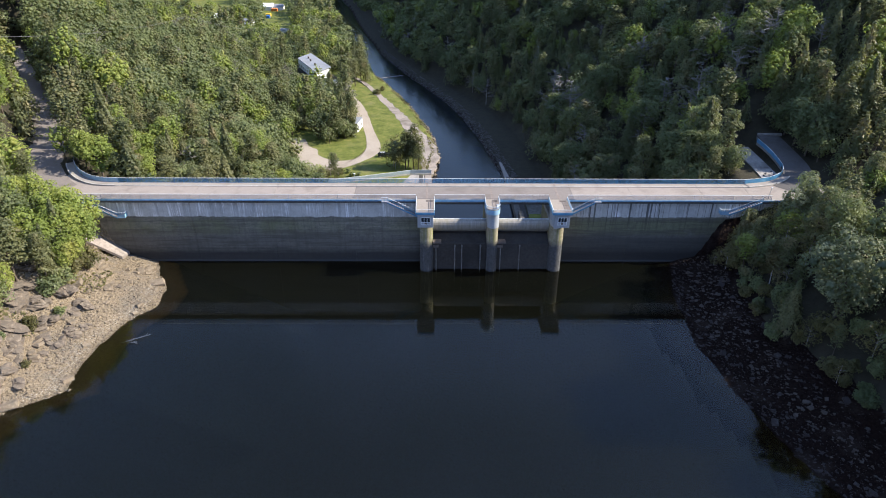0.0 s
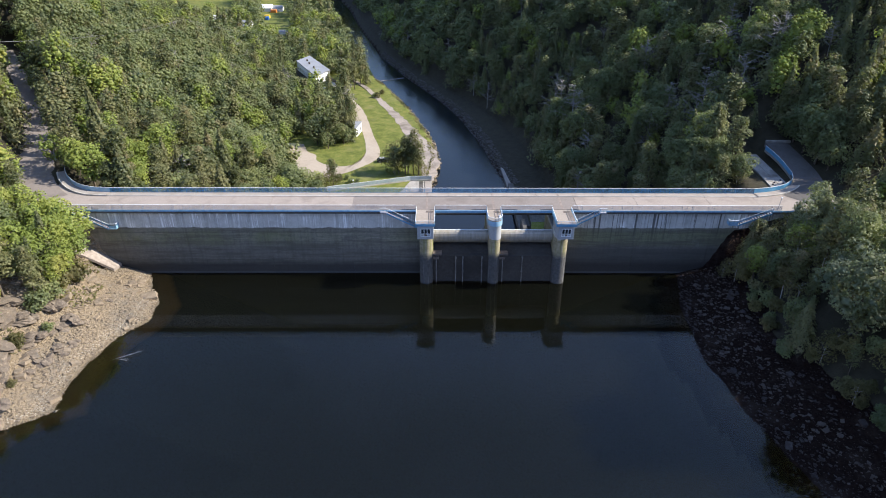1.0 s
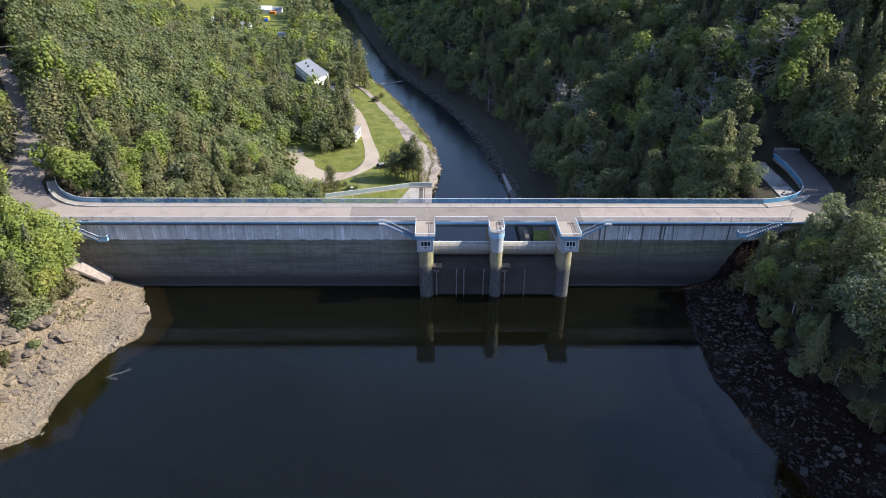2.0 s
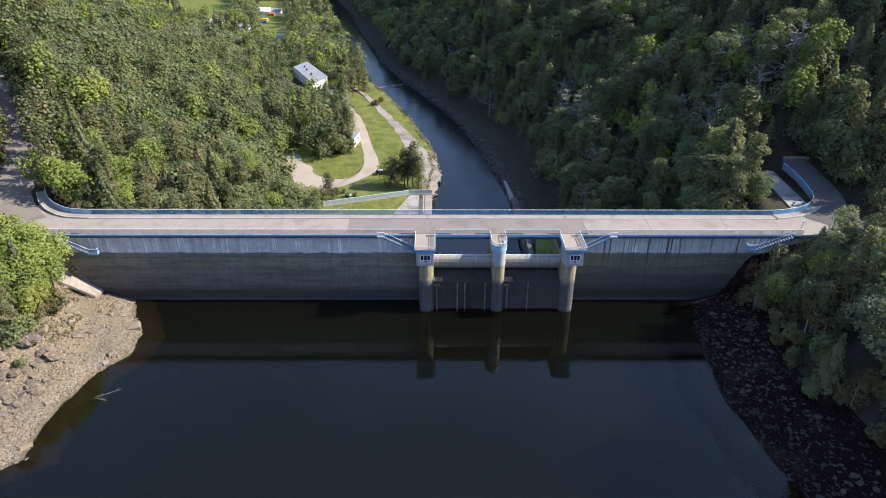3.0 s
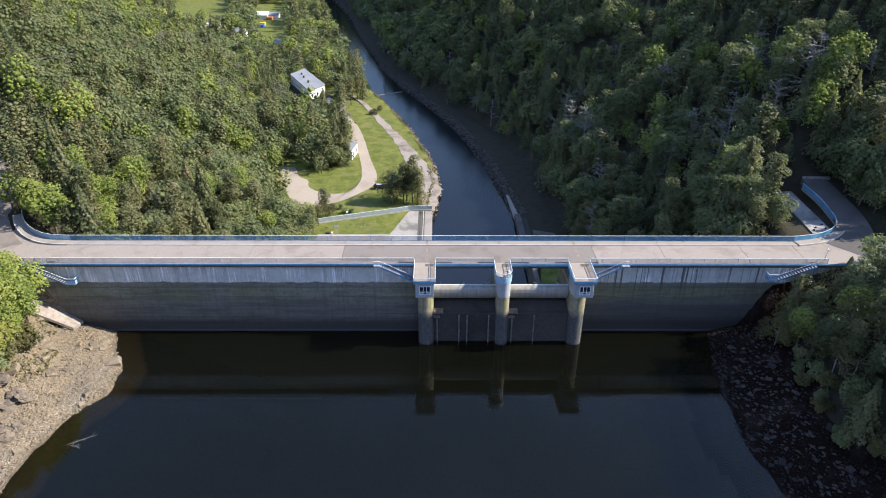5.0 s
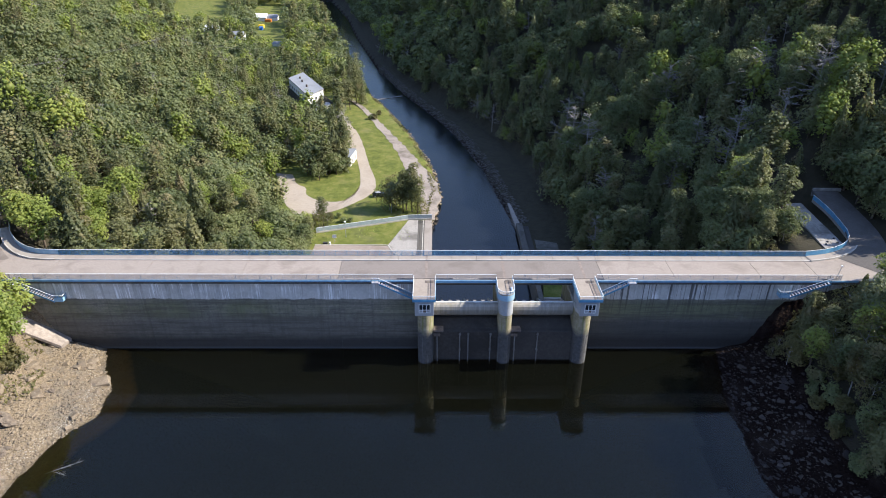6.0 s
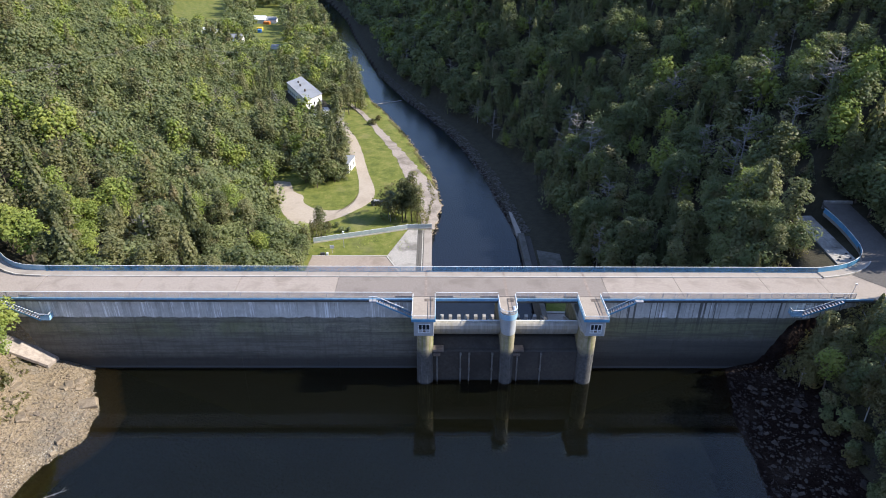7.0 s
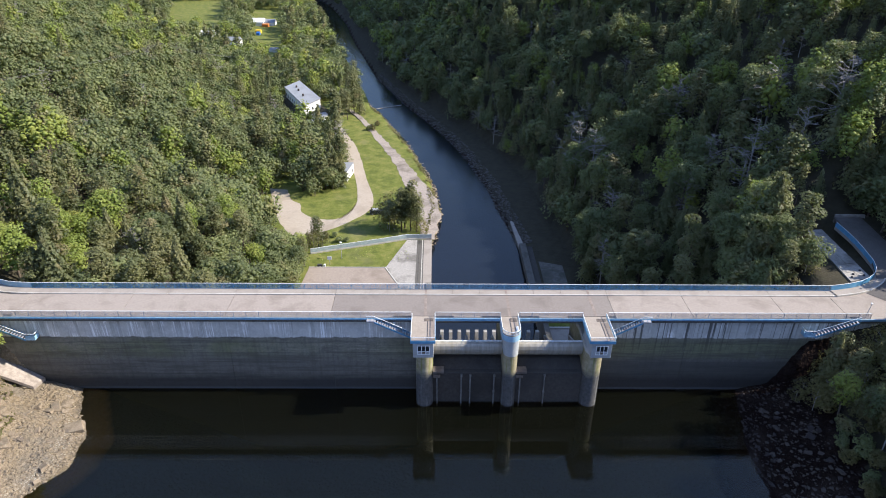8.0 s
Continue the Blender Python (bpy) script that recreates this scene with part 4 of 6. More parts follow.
def square_tower(cx, col_r, col_x, x0, x1, bx0, bx1, label):
    t = thing("gate_tower", (cx, 1.5, 0), label, "tower", "gate towers")
    part("column", drum(col_x, 1.65, col_r, 13.5, -8, 11.1), PIER, t, smooth=False)
    room = part("control_room", box(bx0, bx1, -1.15, 4.6, 11.1, 14.08, 0.04), BOX, t, "pale rendered control room")
    # window: dark reveal, frame bars and panes
    wx0, wx1, wz0, wz1 = bx0 + 0.72, bx1 - 0.62, 11.75, 13.35
    part("window_reveal", box(wx0, wx1, -1.16, -1.02, wz0, wz1), DARK, t)
    fr = bmesh.new()
    n = 3
    for i in range(n + 1):
        x = wx0 + (wx1 - wx0) * i / n
        box(x - 0.05, x + 0.05, -1.22, -1.14, wz0, wz1, 0, fr)
    for z in (wz0, wz0 + 0.55, wz1):
        box(wx0 - 0.05, wx1 + 0.05, -1.21, -1.15, z - 0.045, z + 0.045, 0, fr)
    part("window_frame", fr, WHITE, t)
    for i in range(n):
        a, b = wx0 + (wx1 - wx0) * i / n + 0.05, wx0 + (wx1 - wx0) * (i + 1) / n - 0.05
        part("pane", box(a, b, -1.18, -1.165, wz0 + 0.6, wz1 - 0.05), GLASS, t)
        part("lower_panel", box(a, b, -1.185, -1.165, wz0 + 0.06, wz0 + 0.5), BOX if i != 1 else RUST, t)
    part("deck", box(x0, x1, -1.62, 4.94, 14.08, 14.64, 0.02), DECK, t)
    part("deck_edge", box(x0 - 0.05, x1 + 0.05, -1.68, -1.622, 14.14, 14.60), BLUE, t)
    part("deck_edge", box(x0 - 0.06, x0 - 0.003, -1.62, 4.0, 14.14, 14.60), BLUE, t)
    part("deck_edge", box(x1 + 0.003, x1 + 0.06, -1.62, 4.0, 14.14, 14.60), BLUE, t)
    hx = x0 + (x1 - x0) * 0.67
    part("deck_joint", box(hx - 0.05, hx + 0.05, -1.6, 4.4, 14.4, 14.647), DARK, t)
    for y0, y1 in ((-1.3, 0.2), (0.28, 1.8), (1.88, 3.3)):
        part("hatch_cover", box(hx + 0.08, x1 - 0.12, y0, y1, 14.4, 14.67, 0.01), YARD, t)
    part("hatch_frame", box(hx - 0.55, x1 - 0.3, 3.5, 4.3, 14.4, 14.66, 0.01), RUST, t)
    fence(t, [(x0 + 0.02, 4.9, 14.64), (x0 + 0.02, -1.6, 14.64), (x1 - 0.02, -1.6, 14.64), (x1 - 0.02, 4.9, 14.64)])
    return t


square_tower(1.85, 1.36, 2.02, 0.0, 3.68, 0.30, 3.45, "square gate tower on a round pier stained ochre and black")
square_tower(29.0, 1.38, 28.85, 27.15, 31.0, 27.62, 30.72, "square gate tower on a round pier lit along one edge")

mid = thing("gate_tower", (15.6, 1.5, 0), "slim round-fronted middle pier with a small curved deck", "tower", "gate towers")
part("column", drum(15.62, 1.4, 1.12, 13.5, -8, 10.2), PIER, mid)
part("upper_column", drum(15.62, 1.35, 1.18, 13.4, 10.2, 13.9), BOX, mid)
part("deck", drum(15.45, 1.1, 1.42, 4.94, 13.9, 14.64), DECK, mid)
part("deck_edge", drum(15.45, 1.1, 1.47, 4.0, 13.45, 14.46), PALE_BLUE, mid, "pale blue curved edge band")
arc = [(15.45 + 1.4 * math.cos(a), 1.1 + 1.4 * math.sin(a), 14.64) for a in np.linspace(math.pi, 2 * math.pi, 12)]
fence(mid, [(14.05, 4.9, 14.64)] + arc + [(16.85, 4.9, 14.64)])
part("deck_joint", box(15.4, 15.5, -0.1, 4.2, 14.4, 14.647), DARK, mid)
for y0, y1, m in ((0.1, 1.6, YARD), (1.7, 3.2, YARD), (3.4, 4.4, RUST)):
    part("hatch_cover", box(15.55, 16.55, y0, y1, 14.4, 14.68, 0.01), m, mid)
part("meter_box", box(16.25, 16.6, 0.4, 1.9, 14.68, 14.88, 0.01), WHITE, mid)

# ---- spillway gates ----
GATE_LINE = [(5.0, 7.45), (4.1, 7.75), (3.4, 8.3), (3.0, 9.0), (2.85, 9.65), (2.95, 10.2), (3.2, 10.5), (3.8, 10.65)]
for x0, x1, lab in ((3.42, 14.46, "curved pale painted steel spillway gate with rusty runs"), (16.8, 27.43, "curved pale painted steel spillway gate in half shade")):
    g = thing("spillway_gate", ((x0 + x1) / 2, 4, 7.4), lab, "gate", "spillway gates")
    n = 5
    for i in range(n):
        a, b = x0 + (x1 - x0) * i / n, x0 + (x1 - x0) * (i + 1) / n
        part("skin_plate", prism(GATE_LINE + [(y + 0.25, z - 0.2) for y, z in GATE_LINE[::-1]], a + 0.006, b - 0.006), GATE, g)
    # dark bar stands in for the shadow under the gate's lower edge
    part("seal_bar", box(x0, x1, 4.85, 5.3, 7.2, 7.5), DARK, g)
    # white bar puts the lit top edge's highlight into colour
    part("top_edge", box(x0, x1, 3.72, 4.02, 10.58, 10.70, 0.02), WHITE, g)
    for x in (x0 + 1.2, (x0 + x1) / 2, x1 - 1.2):
        part("gate_arm", prism([(4.1, 10.4), (4.1, 8.2), (8.5, 8.0), (8.5, 8.5)], x - 0.15, x + 0.15), GALV, g)

# ---- access stairs on the upstream face ----


def stairs(xa, za, xb, zb, landing, label):
    """A flight from (xa, za) down to (xb, zb) hung on the face, with a landing at the named end."""
    t = thing("access_stair", ((xa + xb) / 2, 4.2, zb), label, "staircase", "dam stairs")
    n = round(abs(za - zb) / 0.19)
    sx = 1 if xb > xa else -1
    for i in range(n):
        x = xa + (xb - xa) * i / n
        z = za + (zb - za) * (i + 1) / n
        w = abs(xb - xa) / n
        part("step", box(min(x, x + sx * w * 0.62), max(x, x + sx * w * 0.62), 3.35, 4.5, z - 0.06, z), GALV, t)
    for y in (3.32, 4.52):
        part("stringer", slab([(0, 0)] * 0 or [(xa, y - 0.03), (xb, y - 0.03), (xb, y + 0.03), (xa, y + 0.03)], 0, 0.3), BLUE, t)
        me = t.children[-1].data
        for v in me.vertices:
            f = (v.co.x - xa) / (xb - xa)
            v.co.z += za + (zb - za) * f - 0.38
    rail = bmesh.new()
    stick((xa, 3.36, za + 0.95), (xb, 3.36, zb + 0.95), 0.045, rail, 6)
    for i in range(0, n + 1, 3):
        x, z = xa + (xb - xa) * i / n, za + (zb - za) * i / n
        part("baluster", stick((x, 3.36, z - 0.1), (x, 3.36, z + 0.95), 0.03, sides=4), BLUE, t)
    part("mid_rail", stick((xa, 3.36, za + 0.5), (xb, 3.36, zb + 0.5), 0.03, sides=4), BLUE, t)
    x0, x1, z = landing
    part("landing", box(x0, x1, 3.3, 4.6, z - 0.22, z, 0.01), GALV if z > 13 else PALE_BLUE, t)
    sides = [((x0, 3.36, z), (x1, 3.36, z))] + ([((x0, 3.36, z), (x0, 4.5, z))] if sx < 0 and z < 13 else []) + ([((x1, 3.36, z), (x1, 4.5, z))] if sx > 0 and z < 13 else [])
    for a, b in sides:
        a, b = Vector(a), Vector(b)
        stick(a + Vector((0, 0, 0.95)), b + Vector((0, 0, 0.95)), 0.06, rail, 6)
        for f in (0, 0.5, 1):
            part("baluster", stick(a.lerp(b, f), a.lerp(b, f) + Vector((0, 0, 0.95)), 0.03, sides=4), BLUE, t)
        if z < 13:
            part("guard_sheet", slab([(a.x - 0.02, a.y - 0.02), (b.x + 0.02, a.y - 0.02), (b.x + 0.02, b.y + 0.02), (a.x - 0.02, b.y + 0.02)], z - 0.2, z + 0.55), PALE_BLUE, t)
    part("handrail", rail, WHITE, t, "white painted handrail")
    return t


stairs(-5.9, 14.7, 0.2, 11.6, (-7.1, -5.9, 14.7), "steel stair with white treads running down to a pier")
stairs(36.5, 14.7, 30.9, 11.6, (36.5, 37.8, 14.7), "steel stair with white treads running down to a pier")
stairs(-67.9, 14.6, -61.2, 11.1, (-61.2, -59.7, 11.1), "blue steel stair ending in a landing above the shore")
stairs(70.9, 14.8, 64.5, 12.1, (62.8, 64.5, 12.1), "blue steel stair ending in a landing beside bushes")

# lamp post at the end of the crest
lamp = thing("lamp_post", (72.4, 4.6, 14.8), "thin leaning grey lamp post at the railing end", "lamp post")
part("pole", stick((72.4, 4.6, 14.7), (72.8, 4.75, 17.4), 0.06, sides=8, r2=0.04), GALV, lamp)
part("lamp_head", box(72.65, 72.95, 4.6, 4.9, 17.35, 17.5, 0.03), WHITE, lamp)

# concrete slab on the dry shore and the terrace slab by the upper road
bm = slab([(-68.2, 4.6), (-61.2, 4.6), (-61.6, 1.9), (-68.4, 0.6)], 0, 0.6)
for v in bm.verts:
    v.co.z += 1.85 + (-61.3 - v.co.x) * 0.74
tagged(part("concrete_slab", bm, WORN), "tilted pale concrete slab on the stony shore at the dam foot", "slab")
terr = thing("terrace", (78, 26, 15), "pale concrete terrace of large plates inside the road bend", "terrace", kind="structure")
TC = [np.array(q) for q in ((75.9, 15.2), (80.2, 16.4), (81.2, 35.3), (77.2, 35.0))]
for i in range(7):
    for j in range(2):
        def spot(u, v):
            lo, hi = TC[0] + (TC[1] - TC[0]) * u, TC[3] + (TC[2] - TC[3]) * u
            return tuple(lo + (hi - lo) * v)
        u0, u1, v0, v1 = j / 2 + 0.006, (j + 1) / 2 - 0.006, i / 7 + 0.002, (i + 1) / 7 - 0.002
        part("terrace_plate", slab([spot(u0, v0), spot(u1, v0), spot(u1, v1), spot(u0, v1)], 14.7, 15.2 + 0.01 * ((i * 3 + j) % 4)), APRON, terr)
for x, y in ((76.8, 16.6), (77.6, 17.6), (79.3, 17.2), (79.5, 18.9)):
    tagged(part("vent_cap", stick((x, y, 15.15), (x, y, 15.45), 0.26, sides=10, r2=0.14), DARK), "small dark vent cap on the terrace slab", "vent", "terrace vents")
tagged(part("low_wall", box(82.0, 87.8, 33.6, 34.1, 17.5, 19.2, 0.03), APRON), "low pale concrete wall closing the shaded road", "wall", kind="structure")

# ---- valley floor: tracks, apron, lawn edge ----
track_in = [(-43.6, 112), (-40.5, 104), (-37.5, 101), (-35.4, 94.5), (-29.4, 90.6), (-24.0, 91.6), (-20.6, 99.9), (-21.2, 111.5), (-24.2, 127.8), (-27.8, 139.6), (-31, 152), (-36, 168), (-41, 186)]
track_out = [(-49.5, 113), (-46, 103), (-42.6, 92), (-35.5, 80), (-27.6, 83), (-21.5, 88.5), (-15.7, 98), (-16.0, 108), (-19.3, 121.9), (-23.8, 144.2), (-27.4, 157.5), (-32.4, 170), (-37.4, 187)]
tagged(part("track", strip(track_in, track_out, LOW + 0.05, seed=4), TRACK), "pale gravel track looping round the lawn", "path", kind="structure")
path_in = [(-40, 209), (-29.4, 188.9), (-19.9, 163), (-10.9, 136), (-7.2, 120), (-1.9, 103.5), (-0.9, 92), (-0.3, 82), (-0.6, 78.3)]
path_out = [(-37, 208), (-25.3, 184.5), (-14.9, 158.3), (-7.5, 138.8), (-0.3, 118.8), (3.9, 105), (5.0, 96), (4.3, 86), (3.5, 78.3)]
tagged(part("bank_path", strip(path_in, path_out, LOW + 0.06, seed=9, wear=0.5), WORN), "worn stained concrete path along the river bank", "path", kind="structure")
apron = thing("apron", (-2, 66, LOW), "stained pale concrete apron beside the river wall", "apron", kind="structure")
part("apron_slab", slab([(-5.2, 28), (-5.2, 54), (-9.0, 62.6), (-4.0, 78), (-1.2, 78), (-1.2, 28)], LOW - 0.5, LOW + 0.06), APRON, apron)
part("channel_bed", slab([(-1.2, 28), (-1.2, 78), (0.6, 78), (0.6, 28)], LOW - 0.6, LOW + 0.02), OLD, apron)
for x in (-1.15, -0.55, 0.2):
    part("channel_kerb", box(x - 0.1, x + 0.1, 28, 78, LOW - 0.4, LOW + 0.09), KERB if x > 0 else OLD, apron)
part("wall_top", slab([(0.6, 28), (0.6, 78), (2.72, 78), (2.72, 28)], LOW - 3.4, LOW + 0.08), WALK, apron)
yard = slab([(-31, 26), (-28.2, 62.9), (-9.1, 62.5), (-5.25, 54), (-5.25, 26)], LOW - 0.4, LOW + 0.05)
tagged(part("yard", yard, YARD), "brownish paved yard at the foot of the dam", "yard", kind="structure")
tagged(part("yard_kerb", box(-28.3, -9.0, 62.7, 62.95, LOW - 0.2, LOW + 0.14), KERB), "pale kerb between yard and lawn", "kerb", kind="structure")
tagged(part("yard_kerb", slab([(-9.1, 62.7), (-5.3, 54.1), (-5.05, 54.2), (-8.85, 62.8)], LOW - 0.2, LOW + 0.16), KERB), "dark edged kerb between yard and apron", "kerb", kind="structure")
tagged(part("river_wall", box(26.5, 28.2, 43.05, 76, -13.5, LOW + 0.2, 0.05), OLD), "dark concrete wall along the far river edge", "wall", kind="structure")
tagged(part("wall_step", box(28.3, 29.9, 47.7, 75.5, -13.5, LOW - 0.5, 0.05), SILL), "lower stained step behind the river wall", "wall", kind="structure")
tagged(part("basin_pad", slab([(30.4, 48), (36.2, 48), (36.4, 65), (30.6, 67)], -12, LOW - 0.38), PAD), "mottled concrete pad beside the river wall", "pavement", kind="structure")
tagged(part("river_wall", slab([(26.4, 76), (28.0, 76), (26.4, 92), (25.6, 92)], -13.5, LOW - 0.9), WALK), "pale concrete nose at the end of the river wall", "wall", kind="structure")
# retaining kerb with panel fence across the lawn
fen = thing("panel_fence", (-16, 74, LOW), "long grey-blue panel fence on a concrete footing across the lawn", "fence")
fl = [(-29.0, 69.8), (-23.2, 71.8), (-16.4, 74.0), (-10.4, 76.0), (-4.2, 78.2), (2.6, 78.6)]
for (ax, ay), (bx, by) in zip(fl, fl[1:]):
    d = np.hypot(bx - ax, by - ay)
    nx_, ny_ = -(by - ay) / d * 0.15, (bx - ax) / d * 0.15
    part("footing", slab([(ax - nx_, ay - ny_), (bx - nx_, by - ny_), (bx + nx_, by + ny_), (ax + nx_, ay + ny_)], LOW - 0.2, LOW + 0.35), KERB, fen)
    part("fence_panel", slab([(ax - nx_ * 0.3, ay - ny_ * 0.3), (bx - nx_ * 0.3, by - ny_ * 0.3), (bx + nx_ * 0.3, by + ny_ * 0.3), (ax + nx_ * 0.3, ay + ny_ * 0.3)], LOW + 0.45, LOW + 1.45), MESH, fen)
    cap = stick((ax, ay, LOW + 1.55), (bx, by, LOW + 1.55), 0.06, sides=6)
    part("top_rail", cap, WHITE, fen)
    for f in np.linspace(0, 1, max(2, round(d / 2.0)) + 1):
        part("post", stick((ax + (bx - ax) * f, ay + (by - ay) * f, LOW), (ax + (bx - ax) * f, ay + (by - ay) * f, LOW + 1.55), 0.06, sides=6), GALV, fen)
# small lamp, sign and kerb boxes on the lawn
lawn_lamp = thing("lawn_lamp", (-20.6, 68, LOW), "slim grey lamp post standing on the lawn", "lamp post")
part("pole", stick((-20.6, 67.5, LOW), (-20.6, 67.5, LOW + 4.6), 0.07, sides=8, r2=0.05), GALV, lawn_lamp)
part("lamp_head", box(-20.85, -20.35, 67.2, 67.8, LOW + 4.55, LOW + 4.75, 0.03), WHITE, lawn_lamp)
sign = thing("notice_board", (-23.2, 64, LOW), "small white notice board on a post", "sign")
part("post", stick((-23.2, 64.2, LOW), (-23.2, 64.2, LOW + 1.7), 0.05, sides=6), GALV, sign)
part("board", box(-23.75, -22.65, 64.1, 64.18, LOW + 1.5, LOW + 2.4, 0.01), WHITE, sign)
for x, w, m in ((-25.6, 1.2, DARK), (-24.4, 0.5, WHITE)):
    tagged(part("utility_box", box(x - w / 2, x + w / 2, 63.1, 63.7, LOW, LOW + 0.6, 0.03), m), "small utility box on the yard kerb", "box")


def car(place, turn):
    t = thing("car", (0, 0, 0), "dark parked estate car at the track edge", "car")
    bm = prism([(-2.15, 0.35), (-2.2, 0.75), (-2.0, 0.95), (-1.0, 1.02), (-0.4, 1.45), (1.3, 1.48), (1.95, 1.0), (2.15, 0.9), (2.15, 0.35)], -0.86, 0.86)
    bmesh.ops.bevel(bm, geom=bm.edges[:], offset=0.06, segments=2, affect="EDGES")
    body = part("body", bm, mat_paint("car_paint", (0.02, 0.022, 0.028), (0.03, 0.032, 0.04), 0.2), t)
    part("roof", prism([(-0.35, 1.46), (-0.3, 1.50), (1.2, 1.53), (1.3, 1.49)], -0.70, 0.70), GALV, t)
    part("windscreen", prism([(-1.02, 1.05), (-0.45, 1.47), (-0.41, 1.45), (-0.97, 1.03)], -0.72, 0.72), GLASS, t)
    for s in (-1, 1):
        part("side_window", prism([(-0.75, 1.05), (-0.3, 1.40), (1.2, 1.42), (1.65, 1.05)], s * 0.868 - 0.005, s * 0.868 + 0.005), GLASS, t)
        for y in (-1.3, 1.35):
            w = part("wheel", stick((s * 0.66, y, 0.32), (s * 0.88, y, 0.32), 0.32, sides=16), DARK, t)
            part("rim", stick((s * 0.86, y, 0.32), (s * 0.895, y, 0.32), 0.19, sides=12), GALV, w)
        part("headlight", box(s * 0.6 - 0.16, s * 0.6 + 0.16, -2.22, -2.14, 0.62, 0.76, 0.02), WHITE, t)
    t.matrix_basis = Matrix.Translation(place) @ Matrix.Rotation(radians(turn), 4, "Z")
    return t


car((-13.6, 94.6, LOW + 0.03), 100)


def house(name, corners, z0, z1, pitch_z, label, chimneys=(), windows=()):
    """A rectangular house on four corners, with a shallow mono-pitch or flat roof slab."""
    cx_, cy_ = np.mean([c[0] for c in corners]), np.mean([c[1] for c in corners])
    t = thing(name, (cx_, cy_, z0), label, "house")
    inner = [(cx_ + (x - cx_) * 0.96, cy_ + (y - cy_) * 0.96) for x, y in corners]
    part("wall", slab(inner, z0, z1), RENDER, t)
    bm = slab(corners, z1 + 0.02, z1 + 0.35)
    for v in bm.verts:
        d = (v.co.x - cx_) * pitch_z[0] + (v.co.y - cy_) * pitch_z[1]
        v.co.z += d
    part("roof", bm, ROOF, t, "grey felt roof")
    for x, y in chimneys:
        ch = part("chimney", box(x - 0.35, x + 0.35, y - 0.35, y + 0.35, z1, z1 + 1.3, 0.03), RUST, t)
    n = len(inner)
    for i in windows:
        a, b = np.array(inner[i]), np.array(inner[(i + 1) % n])
        d = b - a
        ln = np.hypot(*d)
        d = d / ln
        nm = np.array((d[1], -d[0]))
        if (a + b) @ nm / 2 - np.array((cx_, cy_)) @ nm < 0:
            nm = -nm
        k = max(1, int(ln // 3.2))
        for storey in range(max(1, int((z1 - z0) // 3))):
            for j in range(k):
                c = a + d * ln * (j + 0.5) / k
                o = nm * 0.05
                q = [c - d * 0.6 - o, c + d * 0.6 - o, c + d * 0.6 + o, c - d * 0.6 + o]
                zb = z0 + 1.0 + storey * 3.0
                w = part("window", slab([tuple(p) for p in q], zb - 0.08, zb + 1.38), WHITE, t)
                o2 = nm * 0.07
                q = [c - d * 0.5 - o2, c + d * 0.5 - o2, c + d * 0.5 + o2, c - d * 0.5 + o2]
                part("pane", slab([tuple(p) for p in q], zb, zb + 1.3), GLASS, w)
    return t


house("valley_house", [(-63.1, 208.2), (-58.2, 218.0), (-44.4, 190.4), (-49.5, 180.2)], -6.9, -2.7, (0.02, 0.02), "long white house with a grey flat roof among trees", [(-57.5, 207), (-55.6, 201.5), (-52.2, 193.5)], (1, 2, 3))
house("annex", [(-48.6, 178.8), (-43.6, 189.0), (-40.2, 182.0), (-44.8, 172.5)], -11, -7.2, (0.0, 0.0), "low white annex with a pale grey roof", (), (1, 2))
house("garden_hut", [(-28.6, 119.5), (-27.2, 127.6), (-23.9, 127.0), (-25.2, 119.0)], LOW, LOW + 3.2, (0.06, 0.0), "small white hut with a grey roof beside the track", (), (2,))

# far camp site in the open meadow
for x, y, w, l, h, lab in ((-124, 413, 10, 9, 5.0, "large white tent roof on the far meadow"), (-115.5, 414, 7.5, 8, 4.2, "pale grey tent roof on the far meadow"), (-121, 339, 8, 9, 6, "grey pitched hut roof between trees"), (-146, 368, 9, 9, 4.5, "white long tent between trees"), (-93.5, 325, 5.5, 5, 2.6, "pale cabin roof by the meadow")):
    t = thing("camp_tent", (x, y, -12), lab, "tent", "camp tents")
    part("canopy", prism([(y - l / 2, -12 + h * 0.55), (y, -12 + h), (y + l / 2, -12 + h * 0.55)], x - w / 2, x + w / 2), WHITE if "white" in lab else ROOF, t)
    part("side_wall", box(x - w / 2 + 0.2, x + w / 2 - 0.2, y - l / 2 + 0.2, y + l / 2 - 0.2, -13, -12 + h * 0.53), RENDER, t)
for x, y, w, c, lab in ((-117.3, 406.5, 2.3, (0.5, 0.16, 0.03), "orange hut on the meadow"), (-116.9, 383.5, 1.9, (0.65, 0.42, 0.03), "yellow play frame on the meadow"), (-115.4, 376, 1.3, (0.03, 0.16, 0.5), "blue play slide on the meadow"), (-88.2, 295, 1.4, (0.45, 0.03, 0.03), "red parked van under trees")):
    t = part("camp_object", box(x - w, x + w, y - 1.6, y + 1.6, -12.2, -9.9, 0.25), mat_paint("camp_paint", c, tuple(v * 0.8 for v in c), 0.6))
    tagged(t, lab, "camp object")
meadow = slab([(-80, 292), (-104, 292), (-128, 372), (-165, 385), (-245, 530), (-108, 530), (-104, 440), (-84, 330)], -12.4, -11.9)
tagged(part("meadow", meadow, GRASS), "sunlit open camp meadow far down the valley", "meadow", kind="structure")

# weir line across the river
weir = thing("weir", (-18, 210, RIVER_Z), "low pale weir sill across the river", "weir")
